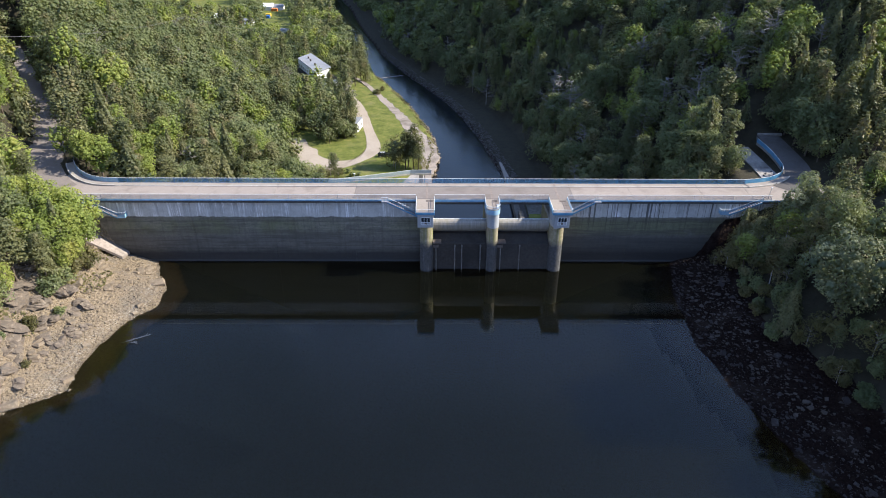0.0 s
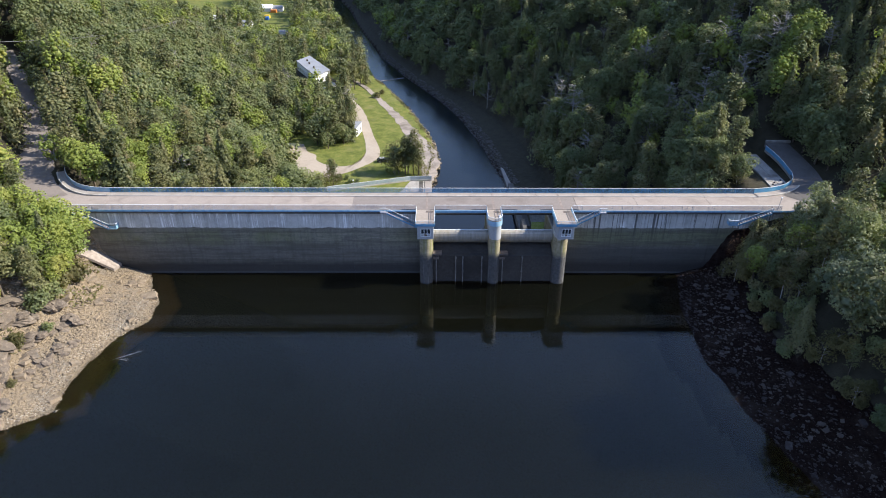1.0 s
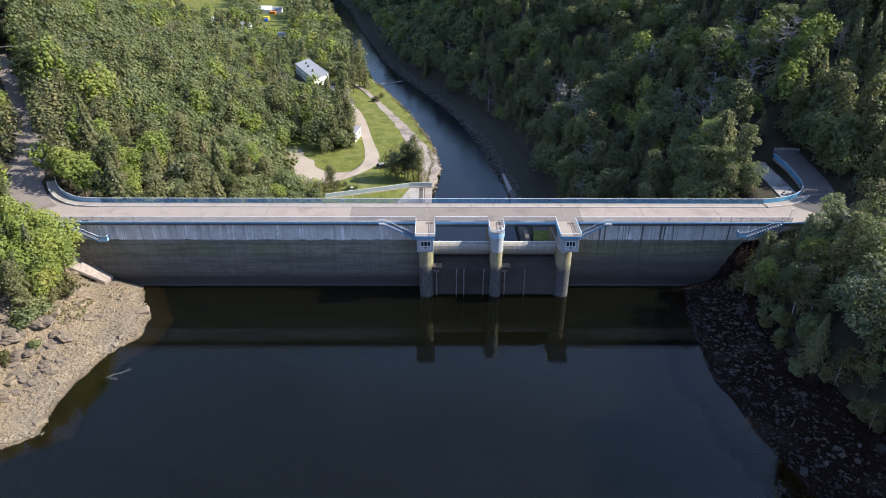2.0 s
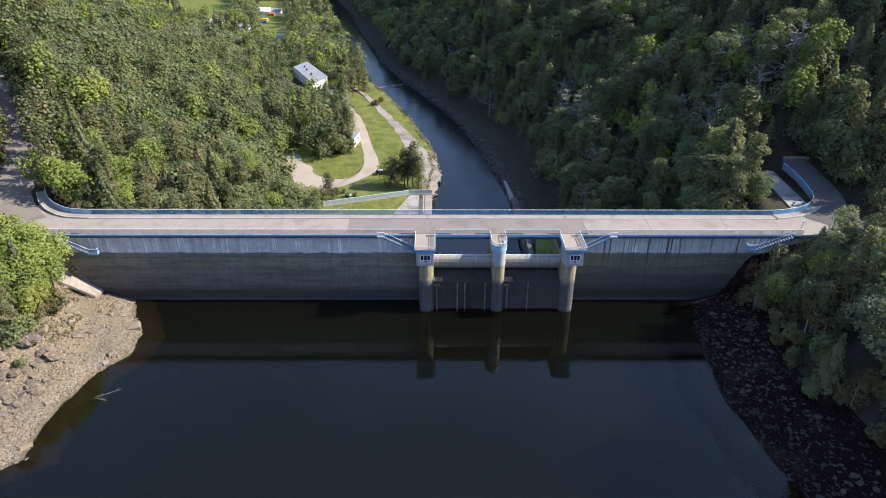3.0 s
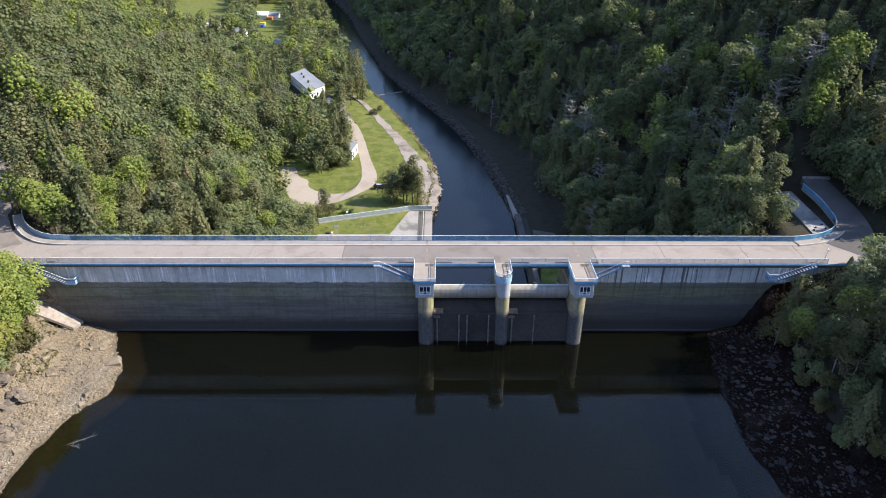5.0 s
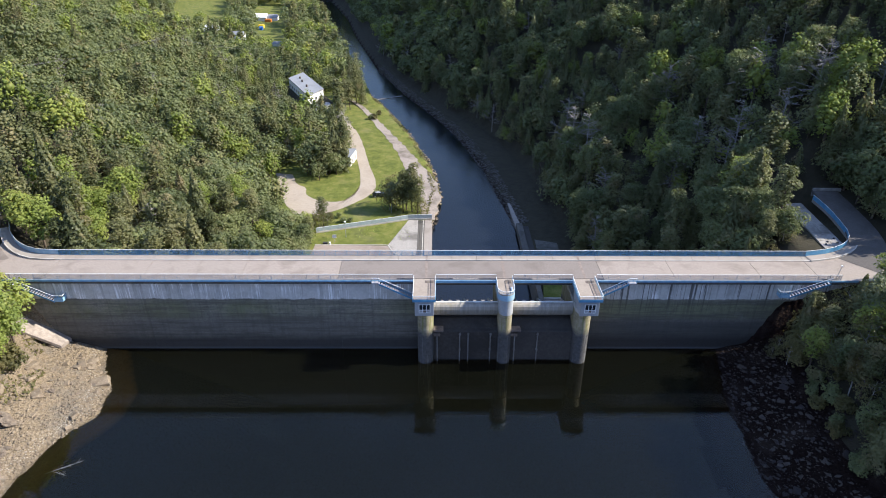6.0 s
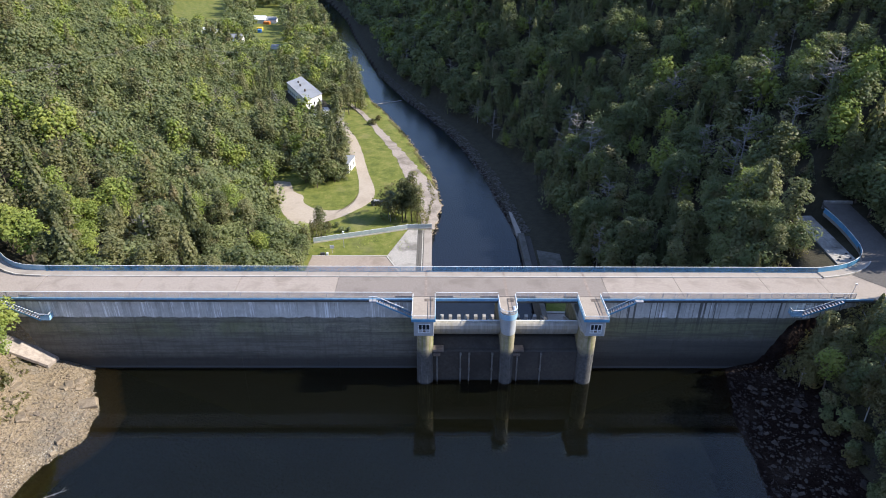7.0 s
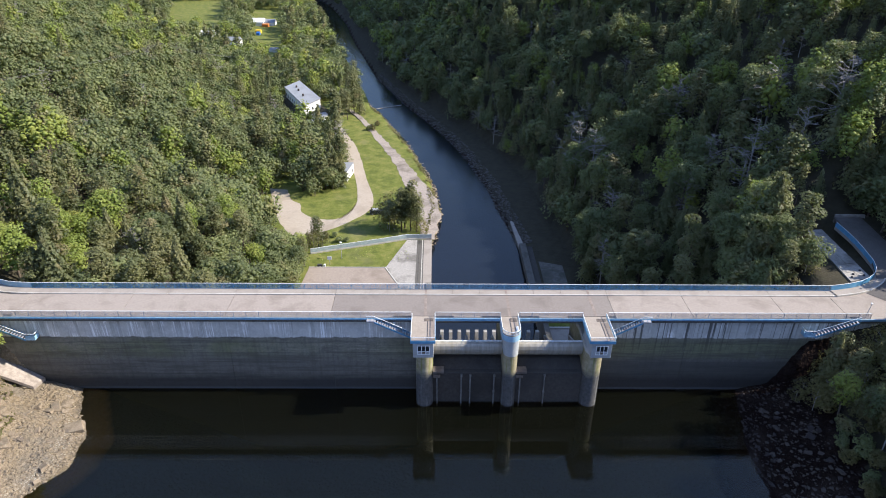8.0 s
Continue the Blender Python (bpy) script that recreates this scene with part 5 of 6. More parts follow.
part("sill", slab([(-23.6, 207.1), (-12.2, 213.6), (-11.9, 213.0), (-23.3, 206.5)], RIVER_Z - 1, RIVER_Z + 0.12), WALK, weir)

# overhead line across the wooded slope
pole_top = Vector((-106.6, 190, 19.6))
for dx in (-0.9, 0.9):
    line = thing("power_line", tuple(pole_top), "thin grey overhead cable across the wooded slope", "cable", "overhead cables")
    for b, sag in ((Vector((-100.6, -10, 50.3)), 4.0), (Vector((-82, 203, 11.5)), 0.8)):
        pts = [pole_top.lerp(b, f) + Vector((dx, 0, -sag * 4 * f * (1 - f))) for f in np.linspace(0, 1, 13)]
        part("cable", tube(pts, 0.028, 5), POSTS, line)
for p, low in ((pole_top, -4.0), (Vector((-100.6, -10, 50.3)), 25.0)):
    pole = thing("power_pole", (p.x, p.y, low), "wooden power pole among the trees", "pole", "power poles")
    part("mast", stick((p.x, p.y, low), (p.x, p.y, p.z + 0.3), 0.16, sides=8, r2=0.1), RUST, pole)
    part("crossarm", box(p.x - 1.2, p.x + 1.2, p.y - 0.1, p.y + 0.1, p.z - 0.2, p.z), RUST, pole)

# ---- trees ----
rng = np.random.default_rng(7)
OCTA_V = np.array([(1, 0, 0), (-1, 0, 0), (0, 1, 0), (0, -1, 0), (0, 0, 1), (0, 0, -1)], float)
OCTA_F = np.array([(0, 2, 4), (2, 1, 4), (1, 3, 4), (3, 0, 4), (2, 0, 5), (1, 2, 5), (3, 1, 5), (0, 3, 5)])


def unit(v):
    return v / np.maximum(1e-9, np.linalg.norm(v, axis=-1, keepdims=True))


def leaves(r, p, n, size, long=1.0, loose=0.52):
    """One small triangle a leaf tuft, at p, facing about n."""
    k = len(p)
    n = unit(n + r.normal(0, loose, (k, 3)))
    a = unit(np.cross(n, r.normal(0, 1, (k, 3))))
    b = np.cross(n, a)
    s = size * r.uniform(0.6, 1.35, (k, 1))
    v = np.stack([p + a * s * long, p - a * s * 0.55 + b * s * 0.75, p - a * s * 0.45 - b * s * 0.75], 1)
    return v.reshape(-1, 3), np.arange(k * 3).reshape(-1, 3)


def cores(centres, radii, shrink):
    v = centres[:, None, :] + OCTA_V[None] * radii[:, None, :] * shrink
    f = OCTA_F[None] + (np.arange(len(centres)) * 6)[:, None, None]
    return v.reshape(-1, 3), f.reshape(-1, 3)


def join(pieces):
    vs, fs, at = [], [], 0
    for v, f in pieces:
        vs.append(v)
        fs.append(f + at)
        at += len(v)
    return np.concatenate(vs), np.concatenate(fs)


def lobed(r, centres, radii, count, size, flat=1.0):
    """Leaf tufts over a cloud of lobes, left out where one lobe hides in another."""
    w = (radii[:, 0] * radii[:, 2])
    pick = r.choice(len(centres), count, p=w / w.sum())
    d = unit(r.normal(0, 1, (count, 3)) + np.array((0, 0, 0.35)))
    p = centres[pick] + d * radii[pick] * r.uniform(0.82, 1.16, (count, 1))
    inside = np.zeros(count, bool)
    for c, q in zip(centres, radii):
        inside |= (((p - c) / q) ** 2).sum(1) < 0.55
    p, d = p[~inside], d[~inside]
    axis = np.array((centres[:, 0].mean(), centres[:, 1].mean(), centres[:, 2].min()))
    n = 0.45 * d * np.array((1, 1, flat)) + 0.35 * unit(p - axis) + np.array((0, 0, 0.55))
    return leaves(r, p, n, size)


def broad_crown(seed, height, radius, count, size, base=0.28, k=24, core=True):
    """A broadleaf crown of uneven lobes."""
    r = np.random.default_rng(seed)
    u = unit(r.normal(0, 1, (k, 3)))
    mid = np.array((0, 0, height * (base + 1) / 2))
    half = height * (1 - base) / 2
    c = mid + u * np.array((radius, radius, half)) * r.uniform(0.50, 0.86, (k, 1))
    q = r.uniform(0.22, 0.46, (k, 1)) * min(1, (30 / k) ** 0.5) * radius * np.array((1, 1, 0.85))
    c, q = np.vstack([c, mid[None]]), np.vstack([q, [(radius * 0.62, radius * 0.62, half * 0.7)]])
    if not core:
        return lobed(r, c, q * 1.1, count, size)
    return join([lobed(r, c, q, count, size), cores(c, q, 0.52)])


def pine_crown(seed, height, radius, count, size, k=17):
    """A ragged pine crown: flat pads round the upper trunk."""
    r = np.random.default_rng(seed)
    h = np.sort(r.uniform(0.30, 0.97, k))
    reach = radius * (1.05 - h) ** 0.6 * r.uniform(0.5, 1.1, k)
    a = np.arange(k) * 2.4 + r.uniform(-0.5, 0.5, k)
    c = np.stack([np.cos(a) * reach * 0.75, np.sin(a) * reach * 0.75, h * height], 1)
    q = np.stack([np.full(k, radius * 0.42), np.full(k, radius * 0.42), np.full(k, radius * 0.24)], 1) * r.uniform(0.7, 1.2, (k, 1))
    c, q = np.vstack([c, [(0, 0, height * 0.68)]]), np.vstack([q, [(radius * 0.34, radius * 0.34, height * 0.27)]])
    return join([lobed(r, c, q, count, size, 0.7), cores(c, q, 0.50)])


def spruce_crown(seed, height, radius, count, size):
    """A pointed conifer with drooping tiers."""
    r = np.random.default_rng(seed)
    t = r.uniform(0, 1, count) ** 0.62
    z = height * (1 - t * 0.9)
    tier = (z / height * 13) % 1.0
    a = r.uniform(0, 2 * np.pi, count)
    bough = 0.72 + 0.28 * np.cos(a * 7 + np.floor(z / height * 13) * 1.7)
    rad = radius * t * (0.62 + 0.4 * (1 - tier)) * bough * 1.35 + 0.08
    p = np.stack([np.cos(a) * rad, np.sin(a) * rad, z - 0.25 * rad], 1)
    n = np.stack([np.cos(a), np.sin(a), np.full(count, 0.75)], 1)
    v, f = leaves(r, p, n, size, 1.25)
    ring = 7
    ang = np.linspace(0, 2 * np.pi, ring, endpoint=False)
    cone = np.vstack([np.stack([np.cos(ang) * radius * 0.34, np.sin(ang) * radius * 0.34, np.full(ring, height * 0.12)], 1), [(0, 0, height * 0.93)]])
    cf = np.array([(i, (i + 1) % ring, ring) for i in range(ring)])
    return join([(v, f), (cone, cf)])


def limb(a, b, ra, rb, sides=5):
    a, b = np.array(a, float), np.array(b, float)
    d = unit(b - a)
    s = unit(np.cross(d, (0.3, 0.9, 0.1)))
    t = np.cross(d, s)
    ang = np.linspace(0, 2 * np.pi, sides, endpoint=False)
    ring = np.cos(ang)[:, None] * s + np.sin(ang)[:, None] * t
    v = np.vstack([a + ring * ra, b + ring * rb])
    f = [(i, (i + 1) % sides, sides + i) for i in range(sides)] + [((i + 1) % sides, sides + (i + 1) % sides, sides + i) for i in range(sides)]
    return v, np.array(f)


def trunk(seed, height, r0, limbs=5, spread_=0.25, top=0.8):
    r = np.random.default_rng(seed)
    bend = r.uniform(-0.03, 0.03, 2) * height
    knee = (bend[0], bend[1], height * 0.45)
    tip = (bend[0] * 0.5, bend[1] * 0.5, height * top)
    out = [limb((0, 0, -0.6), knee, r0, r0 * 0.7, 7), limb(knee, tip, r0 * 0.7, r0 * 0.15, 6)]
    for i in range(limbs):
        h = r.uniform(0.3, 0.7)
        a = i * 2.4 + r.uniform(-0.4, 0.4)
        s = np.array((knee[0] * min(1, h / 0.45), knee[1] * min(1, h / 0.45), h * height))
        e = s + np.array((np.cos(a), np.sin(a), 0.7)) * height * spread_ * r.uniform(0.7, 1.1)
        out.append(limb(s, e, r0 * 0.38, r0 * 0.08, 4))
    return join(out)


def bare_tree(seed, height, r0, twigs=46):
    """A dead tree: trunk, boughs and twigs with no leaf."""
    r = np.random.default_rng(seed)
    out = [limb((0, 0, -0.6), (0.1, 0, height * 0.5), r0, r0 * 0.65, 6), limb((0.1, 0, height * 0.5), (0.25, 0.1, height), r0 * 0.65, 0.02, 5)]
    for i in range(twigs):
        h = 0.3 + 0.68 * r.uniform()
        a = r.uniform(0, 6.28)
        ln = height * 0.34 * (1.2 - h) * r.uniform(0.3, 1.3) + 0.4
        s = np.array((0.1 + 0.15 * max(0, h - 0.5), 0, h * height))
        e = s + np.array((np.cos(a), np.sin(a), r.uniform(-0.25, 0.8))) * ln
        out.append(limb(s, e, 0.07, 0.025, 3))
        for j in range(4):
            f = r.uniform(0.3, 0.95)
            q = s + (e - s) * f
            b = a + r.uniform(-1.2, 1.2)
            out.append(limb(q, q + np.array((np.cos(b), np.sin(b), r.uniform(-0.4, 0.8))) * ln * r.uniform(0.25, 0.55), 0.04, 0.016, 3))
    return join(out)


def to_mesh(name, vf, *mats):
    v, f = vf
    me = bpy.data.meshes.new(name)
    me.vertices.add(len(v))
    me.vertices.foreach_set("co", np.ascontiguousarray(v, np.float32).reshape(-1))
    me.loops.add(len(f) * 3)
    me.loops.foreach_set("vertex_index", np.ascontiguousarray(f, np.int32).reshape(-1))
    me.polygons.add(len(f))
    me.polygons.foreach_set("loop_start", np.arange(0, len(f) * 3, 3, dtype=np.int32))
    me.update(calc_edges=True)
    for m in mats:
        me.materials.append(m)
    return me


def tree_kind(seed, sort, n, size, k=None):
    """(crown, trunk, crown material, trunk material) at a natural size."""
    r = np.random.default_rng(seed * 31 + 5)
    if sort == "broad":
        h, q = r.uniform(8, 10.5), r.uniform(2.9, 3.8)
        return broad_crown(seed, h, q, n, size, 0.12, k or 30), trunk(seed, h, 0.20), LEAF, BARK
    if sort == "tall":
        h, q = r.uniform(13, 16), r.uniform(3.3, 4.2)
        return broad_crown(seed, h, q, int(n * 2.4), size * 0.92, 0.3, 55), trunk(seed, h, 0.28), LEAF, BARK
    if sort == "bright":
        h, q = r.uniform(9, 12), r.uniform(3.0, 3.8)
        return broad_crown(seed, h, q, n, size, 0.2, k or 24), trunk(seed, h, 0.2), BRIGHT, BARK
    if sort == "willow":
        h, q = 12.0, 5.0
        return broad_crown(seed, h, q, int(n * 4.5), size * 0.72, 0.1, 70), trunk(seed, h, 0.3), WILLOW, BARK
    if sort == "birch":
        h, q = r.uniform(9, 11), r.uniform(1.7, 2.2)
        return broad_crown(seed, h, q, int(n * 0.7), size * 0.8, 0.25), trunk(seed, h, 0.11, 4, 0.15), WILLOW if seed % 2 else OLIVE, BIRCH
    if sort == "pine":
        h, q = r.uniform(10, 13.5), r.uniform(2.2, 3.0)
        return pine_crown(seed, h, q, n, size, k or 17), trunk(seed, h, 0.19, 4, 0.13, 0.95), PINE, BARK
    if sort == "spruce":
        h, q = r.uniform(10, 13), r.uniform(2.7, 3.4)
        return spruce_crown(seed, h, q, int(n * 1.2), size * 1.15), trunk(seed, h, 0.17, 0, 0.1, 0.95), PINE, BARK
    if sort == "shrub":
        h, q = r.uniform(5.5, 7.5), r.uniform(2.0, 2.8)
        return broad_crown(seed, h, q, int(n * 0.6), size * 0.8, 0.05, 26, False), trunk(seed, h, 0.09, 9, 0.28), OLIVE, BIRCH
    if sort == "bush":
        h, q = r.uniform(2.2, 3.4), r.uniform(1.5, 2.1)
        return broad_crown(seed, h, q, int(n * 0.5), size * 0.8, 0.0), trunk(seed, h, 0.06, 3), (LEAF, OLIVE)[seed % 2], BARK


LABELS = {
    "broad": "broadleaf tree with a rounded uneven green crown on the slope", "bright": "light green leafy tree catching the sun",
    "willow": "large silvery green willow on the shore", "birch": "slender birch with a pale trunk and thin crown",
    "pine": "ragged dark pine with a bare lower trunk", "spruce": "pointed dark spruce with drooping boughs",
    "bush": "low dense green bush", "tall": "tall leafy tree rising into the sun from the shaded slope", "shrub": "tall airy olive-brown shrub with thin pale stems", "dead": "bare grey dead tree among green ones"}
NEAR = {s: [tree_kind(20 + 7 * i + 100 * j, s, 2700, 0.208) for i in range(4 if s in ("broad", "pine") else 2)] for j, s in enumerate(("broad", "bright", "willow", "birch", "pine", "spruce", "bush", "shrub", "tall"))}
MASTERS = {}
for s, kinds in NEAR.items():
    for i, (crown, wood, cm, tm) in enumerate(kinds):
        MASTERS[s, i] = (to_mesh("crown", crown, cm), to_mesh("trunk", wood, tm))
for i in range(3):
    MASTERS["dead", i] = (None, to_mesh("trunk", bare_tree(900 + i, 10.5, 0.16, 34), DEADWOOD))
NUM = {s: len(k) for s, k in NEAR.items()} | {"dead": 3}


def plant(s, x, y, size, label="", z=None, group="trees"):
    """One tree as a thing with trunk and crown."""
    i = int(rng.integers(NUM[s]))
    zz = float(ground_z(x, y)) if z is None else z
    t = thing("bush" if s == "bush" else "tree", (0, 0, 0), label or LABELS[s], "bush" if s == "bush" else "tree", "bushes" if s == "bush" else group)
    t.matrix_basis = Matrix.LocRotScale((x, y, zz - 0.1), Euler((0, 0, rng.uniform(0, 6.28))), (size, size, size * rng.uniform(0.9, 1.12)))
    c, w = MASTERS[s, i]
    o = new("trunk", w)
    o.parent = t
    if c is not None:
        o = new("crown", c)
        o.parent = t
    return t


# stands in the middle ground, placed one by one
for s, x, y, k in (("pine", -3.2, 83.6, 1.12), ("pine", -4.9, 85.2, 1.2), ("pine", -1.6, 82.6, 1.0), ("pine", -5.8, 83.2, 1.05), ("birch", -9.2, 83.2, 1.0), ("shrub", -8.0, 84.4, 1.5), ("shrub", -9.8, 84.8, 1.35), ("shrub", -8.6, 86.4, 1.5), ("shrub", -0.4, 81.6, 0.8), ("shrub", -1.4, 84.6, 0.9), ("pine", -33, 186, 1.1), ("pine", -35.5, 190, 1.2), ("pine", -31, 194, 1.1), ("pine", -36.5, 183, 0.9), ("spruce", -37.5, 178, 0.8), ("pine", -34, 197, 1.1), ("pine", -26.2, 114.6, 0.85), ("broad", -29, 112, 0.9), ("pine", -27.6, 116.3, 0.8), ("spruce", -29.2, 118.2, 0.9), ("shrub", -29.5, 142, 0.7), ("shrub", -31.5, 147, 0.8), ("shrub", -33.5, 153, 0.8), ("bush", -23, 172, 0.8), ("pine", -27.6, 73.8, 0.78),
                   ("shrub", -28.6, 73.0, 0.9), ("shrub", -26.6, 74.2, 0.8), ("bush", -22.5, 76.5, 0.7), ("bush", -20.4, 77.0, 0.5), ("spruce", -28, 115.5, 1.0), ("pine", -26.8, 117.2, 0.85), ("bush", -30.6, 77, 0.9), ("bush", -26.5, 78.5, 0.8), ("bush", -24.0, 79.5, 0.6), ("bush", -31, 74, 0.8), ("bush", -21.5, 172, 0.9), ("bush", -20, 178, 0.8), ("pine", -29.6, 116.2, 1.1), ("spruce", -30.6, 120.5, 1.1), ("broad", -31.5, 113, 1.1), ("pine", -28.6, 131, 1.0)):
    plant(s, x, y, k)

# bare dead trees that stand out
for x, y, k in ((46, 103, 1.25), (48.2, 93.2, 1.3), (81.3, 51, 1.0), (46.3, 117.5, 1.2), (93.1, 60.6, 1.1), (45.2, 100, 0.9), (69, 66, 0.9), (76, 60, 0.95), (90, 56, 1.0), (62, 58, 1.0), (70, 96, 1.2), (85, 75, 1.1), (-85.5, 80, 0.95), (-52, 62, 0.7), (-57, 36, 0.9), (-40, 34, 0.8)):
    plant("dead", x, y, k * (1.35 if x > 0 else 1.15))

# tall trees that rise out of the shade on the far slope
for i, (x, y) in enumerate(((56.4, 95.5), (53.4, 98.2), (59.5, 94.1), (67.9, 97.5), (76.9, 83.7), (83.2, 80.0), (68.3, 69.4), (46.8, 85.3), (44.4, 96.3), (42.8, 65.8), (41.4, 65.1), (67.5, 33.9), (64.2, 29.1), (65.0, 43.2), (61.5, 59.2), (56.7, 119.0), (75.1, 119.6), (93.8, 68.6), (62, 33), (60.5, 27), (57.5, 99), (88, 62))):
    plant("tall", x, y, (1.05, 0.9, 1.15)[i % 3])
for s, x, y, k in (("tall", 67.5, 27, 0.85), ("broad", 68.5, 22.5, 0.9), ("pine", 69, 32, 1.25), ("broad", 64.5, 21, 0.9), ("shrub", 70.5, 20, 0.9), ("shrub", 67, 18, 0.7), ("shrub", 71, 24, 0.9), ("shrub", 63.5, 0.6, 0.55), ("shrub", 61.6, -1, 0.5), ("shrub", 62.8, -4, 0.8), ("shrub", 66.4, 2.0, 0.65)):
    plant(s, x, y, k)

# the two banks in front of the dam
for s, x, y, k in (("bright", -64.4, -6.5, 1.15), ("bright", -66.4, -2.2, 1.42), ("spruce", -65.8, -10, 0.95), ("bright", -64.2, -12.5, 0.85), ("bright", -69, -13, 1.1), ("bright", -71, -5, 1.2), ("bright", -70.5, 0.8, 1.0), ("bright", -99.4, 36.5, 0.9), ("bright", -97.6, 33, 0.8), ("bright", -95.5, 28, 0.85), ("bright", -102.1, 41.6, 0.9), ("bright", -94.5, 23.5, 0.8), ("pine", -66, -16.5, 0.8),
                   ("willow", -76, -8, 0.8), ("bright", -76, -18, 1.1), ("bright", -74, 2.5, 1.0), ("birch", -80, -2, 1.2), ("bright", -70, -22, 0.7), ("bush", -63.2, -20.5, 0.8), ("bush", -66, -25, 1.0), ("bush", -67.5, -31, 0.8), ("bush", -69, -37, 1.0), ("bush", -62.5, -33.5, 0.5),
                   ("bright", -64.2, -9.8, 0.85), ("bright", -65.2, -3.6, 0.95), ("broad", -30, 52, 0.8), ("broad", -30.5, 58, 0.9), ("pine", -29.6, 63.5, 0.75), ("bright", -31, 67, 0.8), ("willow", 69.5, -30, 1.4), ("broad", 72, -45, 1.2), ("broad", 74, -53, 1.3), ("broad", 69.5, -59, 1.1), ("broad", 77, -38, 1.3), ("pine", 79, -47, 1.4), ("broad", 81, -56, 1.4), ("spruce", 91, 25, 1.15), ("pine", 93, 31, 1.2), ("spruce", 89.5, 35.5, 1.1), ("pine", 96, 27, 1.2), ("spruce", 87.5, 40, 1.0), ("pine", 95, 22.5, 1.1), ("spruce", 99, 24, 1.3), ("bush", -63.0, -8.5, 1.5), ("bush", -64.0, -11.5, 1.5), ("bush", -64.6, -14.5, 1.5), ("bush", -65.5, -17.5, 1.4), ("bush", -66.4, -6, 1.6), ("spruce", -66.4, -14.2, 0.75), ("bright", -66.0, -8.6, 1.1), ("broad", -70, -26, 0.9), ("broad", -74, -30, 1.0), ("broad", -73, -36, 0.9), ("tall", 76, -38, 1.5), ("tall", 79, -41, 1.6), ("tall", 72, -20.5, 0.95), ("birch", 65.5, -16, 1.0), ("shrub", 66, -12, 1.0), ("shrub", 67.5, -6, 1.0), ("shrub", 65.6, -2, 0.85), ("shrub", 70, -1, 1.0), ("shrub", 69, -11, 1.2), ("shrub", 72, -6, 1.2), ("shrub", 66.5, -19, 1.1), ("birch", 70.5, -8, 1.15), ("shrub", 73, 0.5, 0.9), ("shrub", 67.6, 1.6, 0.75), ("birch", 74.5, -5, 1.2), ("birch", 68.0, -1.2, 0.75), ("tall", 80, -44, 1.6), ("pine", 71.5, -16, 1.15), ("bright", 70.5, -9.5, 1.0), ("broad", 77, -26, 1.2),
                   ("bush", 64.2, -4.5, 1.3), ("bush", 63.5, -10.5, 1.0), ("bush", 64, -18, 1.0), ("bush", 64.5, -25, 1.1), ("bush", 65, -39, 1.2), ("bush", 66.5, -46, 1.2), ("bush", 68, -53, 1.3), ("broad", 71, -50, 0.9), ("bush", 66.5, -13, 1.2), ("broad", 72, -27, 0.9), ("broad", 89, 24, 1.2), ("broad", 88.5, 29, 1.25), ("broad", 88.5, 34, 1.2), ("pine", 87.5, 38, 1.1), ("broad", 92.5, 26, 1.3), ("broad", 92, 33, 1.3), ("broad", 90.5, 21, 0.9), ("birch", 79, 1, 0.8), ("broad", 82, -3, 0.75), ("pine", 83, -9, 0.85)):
    plant(s, x, y, k)


for i in range(70):
    y = rng.uniform(-58, 2)
    x = np.interp(y, SHORE_Y, SHORE_R) + 11 + rng.uniform(0, 1) ** 1.3 * 16
    if x > 60:
        if i % 3:
            plant("bush", float(x), float(y), rng.uniform(0.6, 1.2), "low dense bush on the shaded bank")
        else:
            plant("shrub", float(x) + 1.0, float(y), rng.uniform(0.6, 1.1))


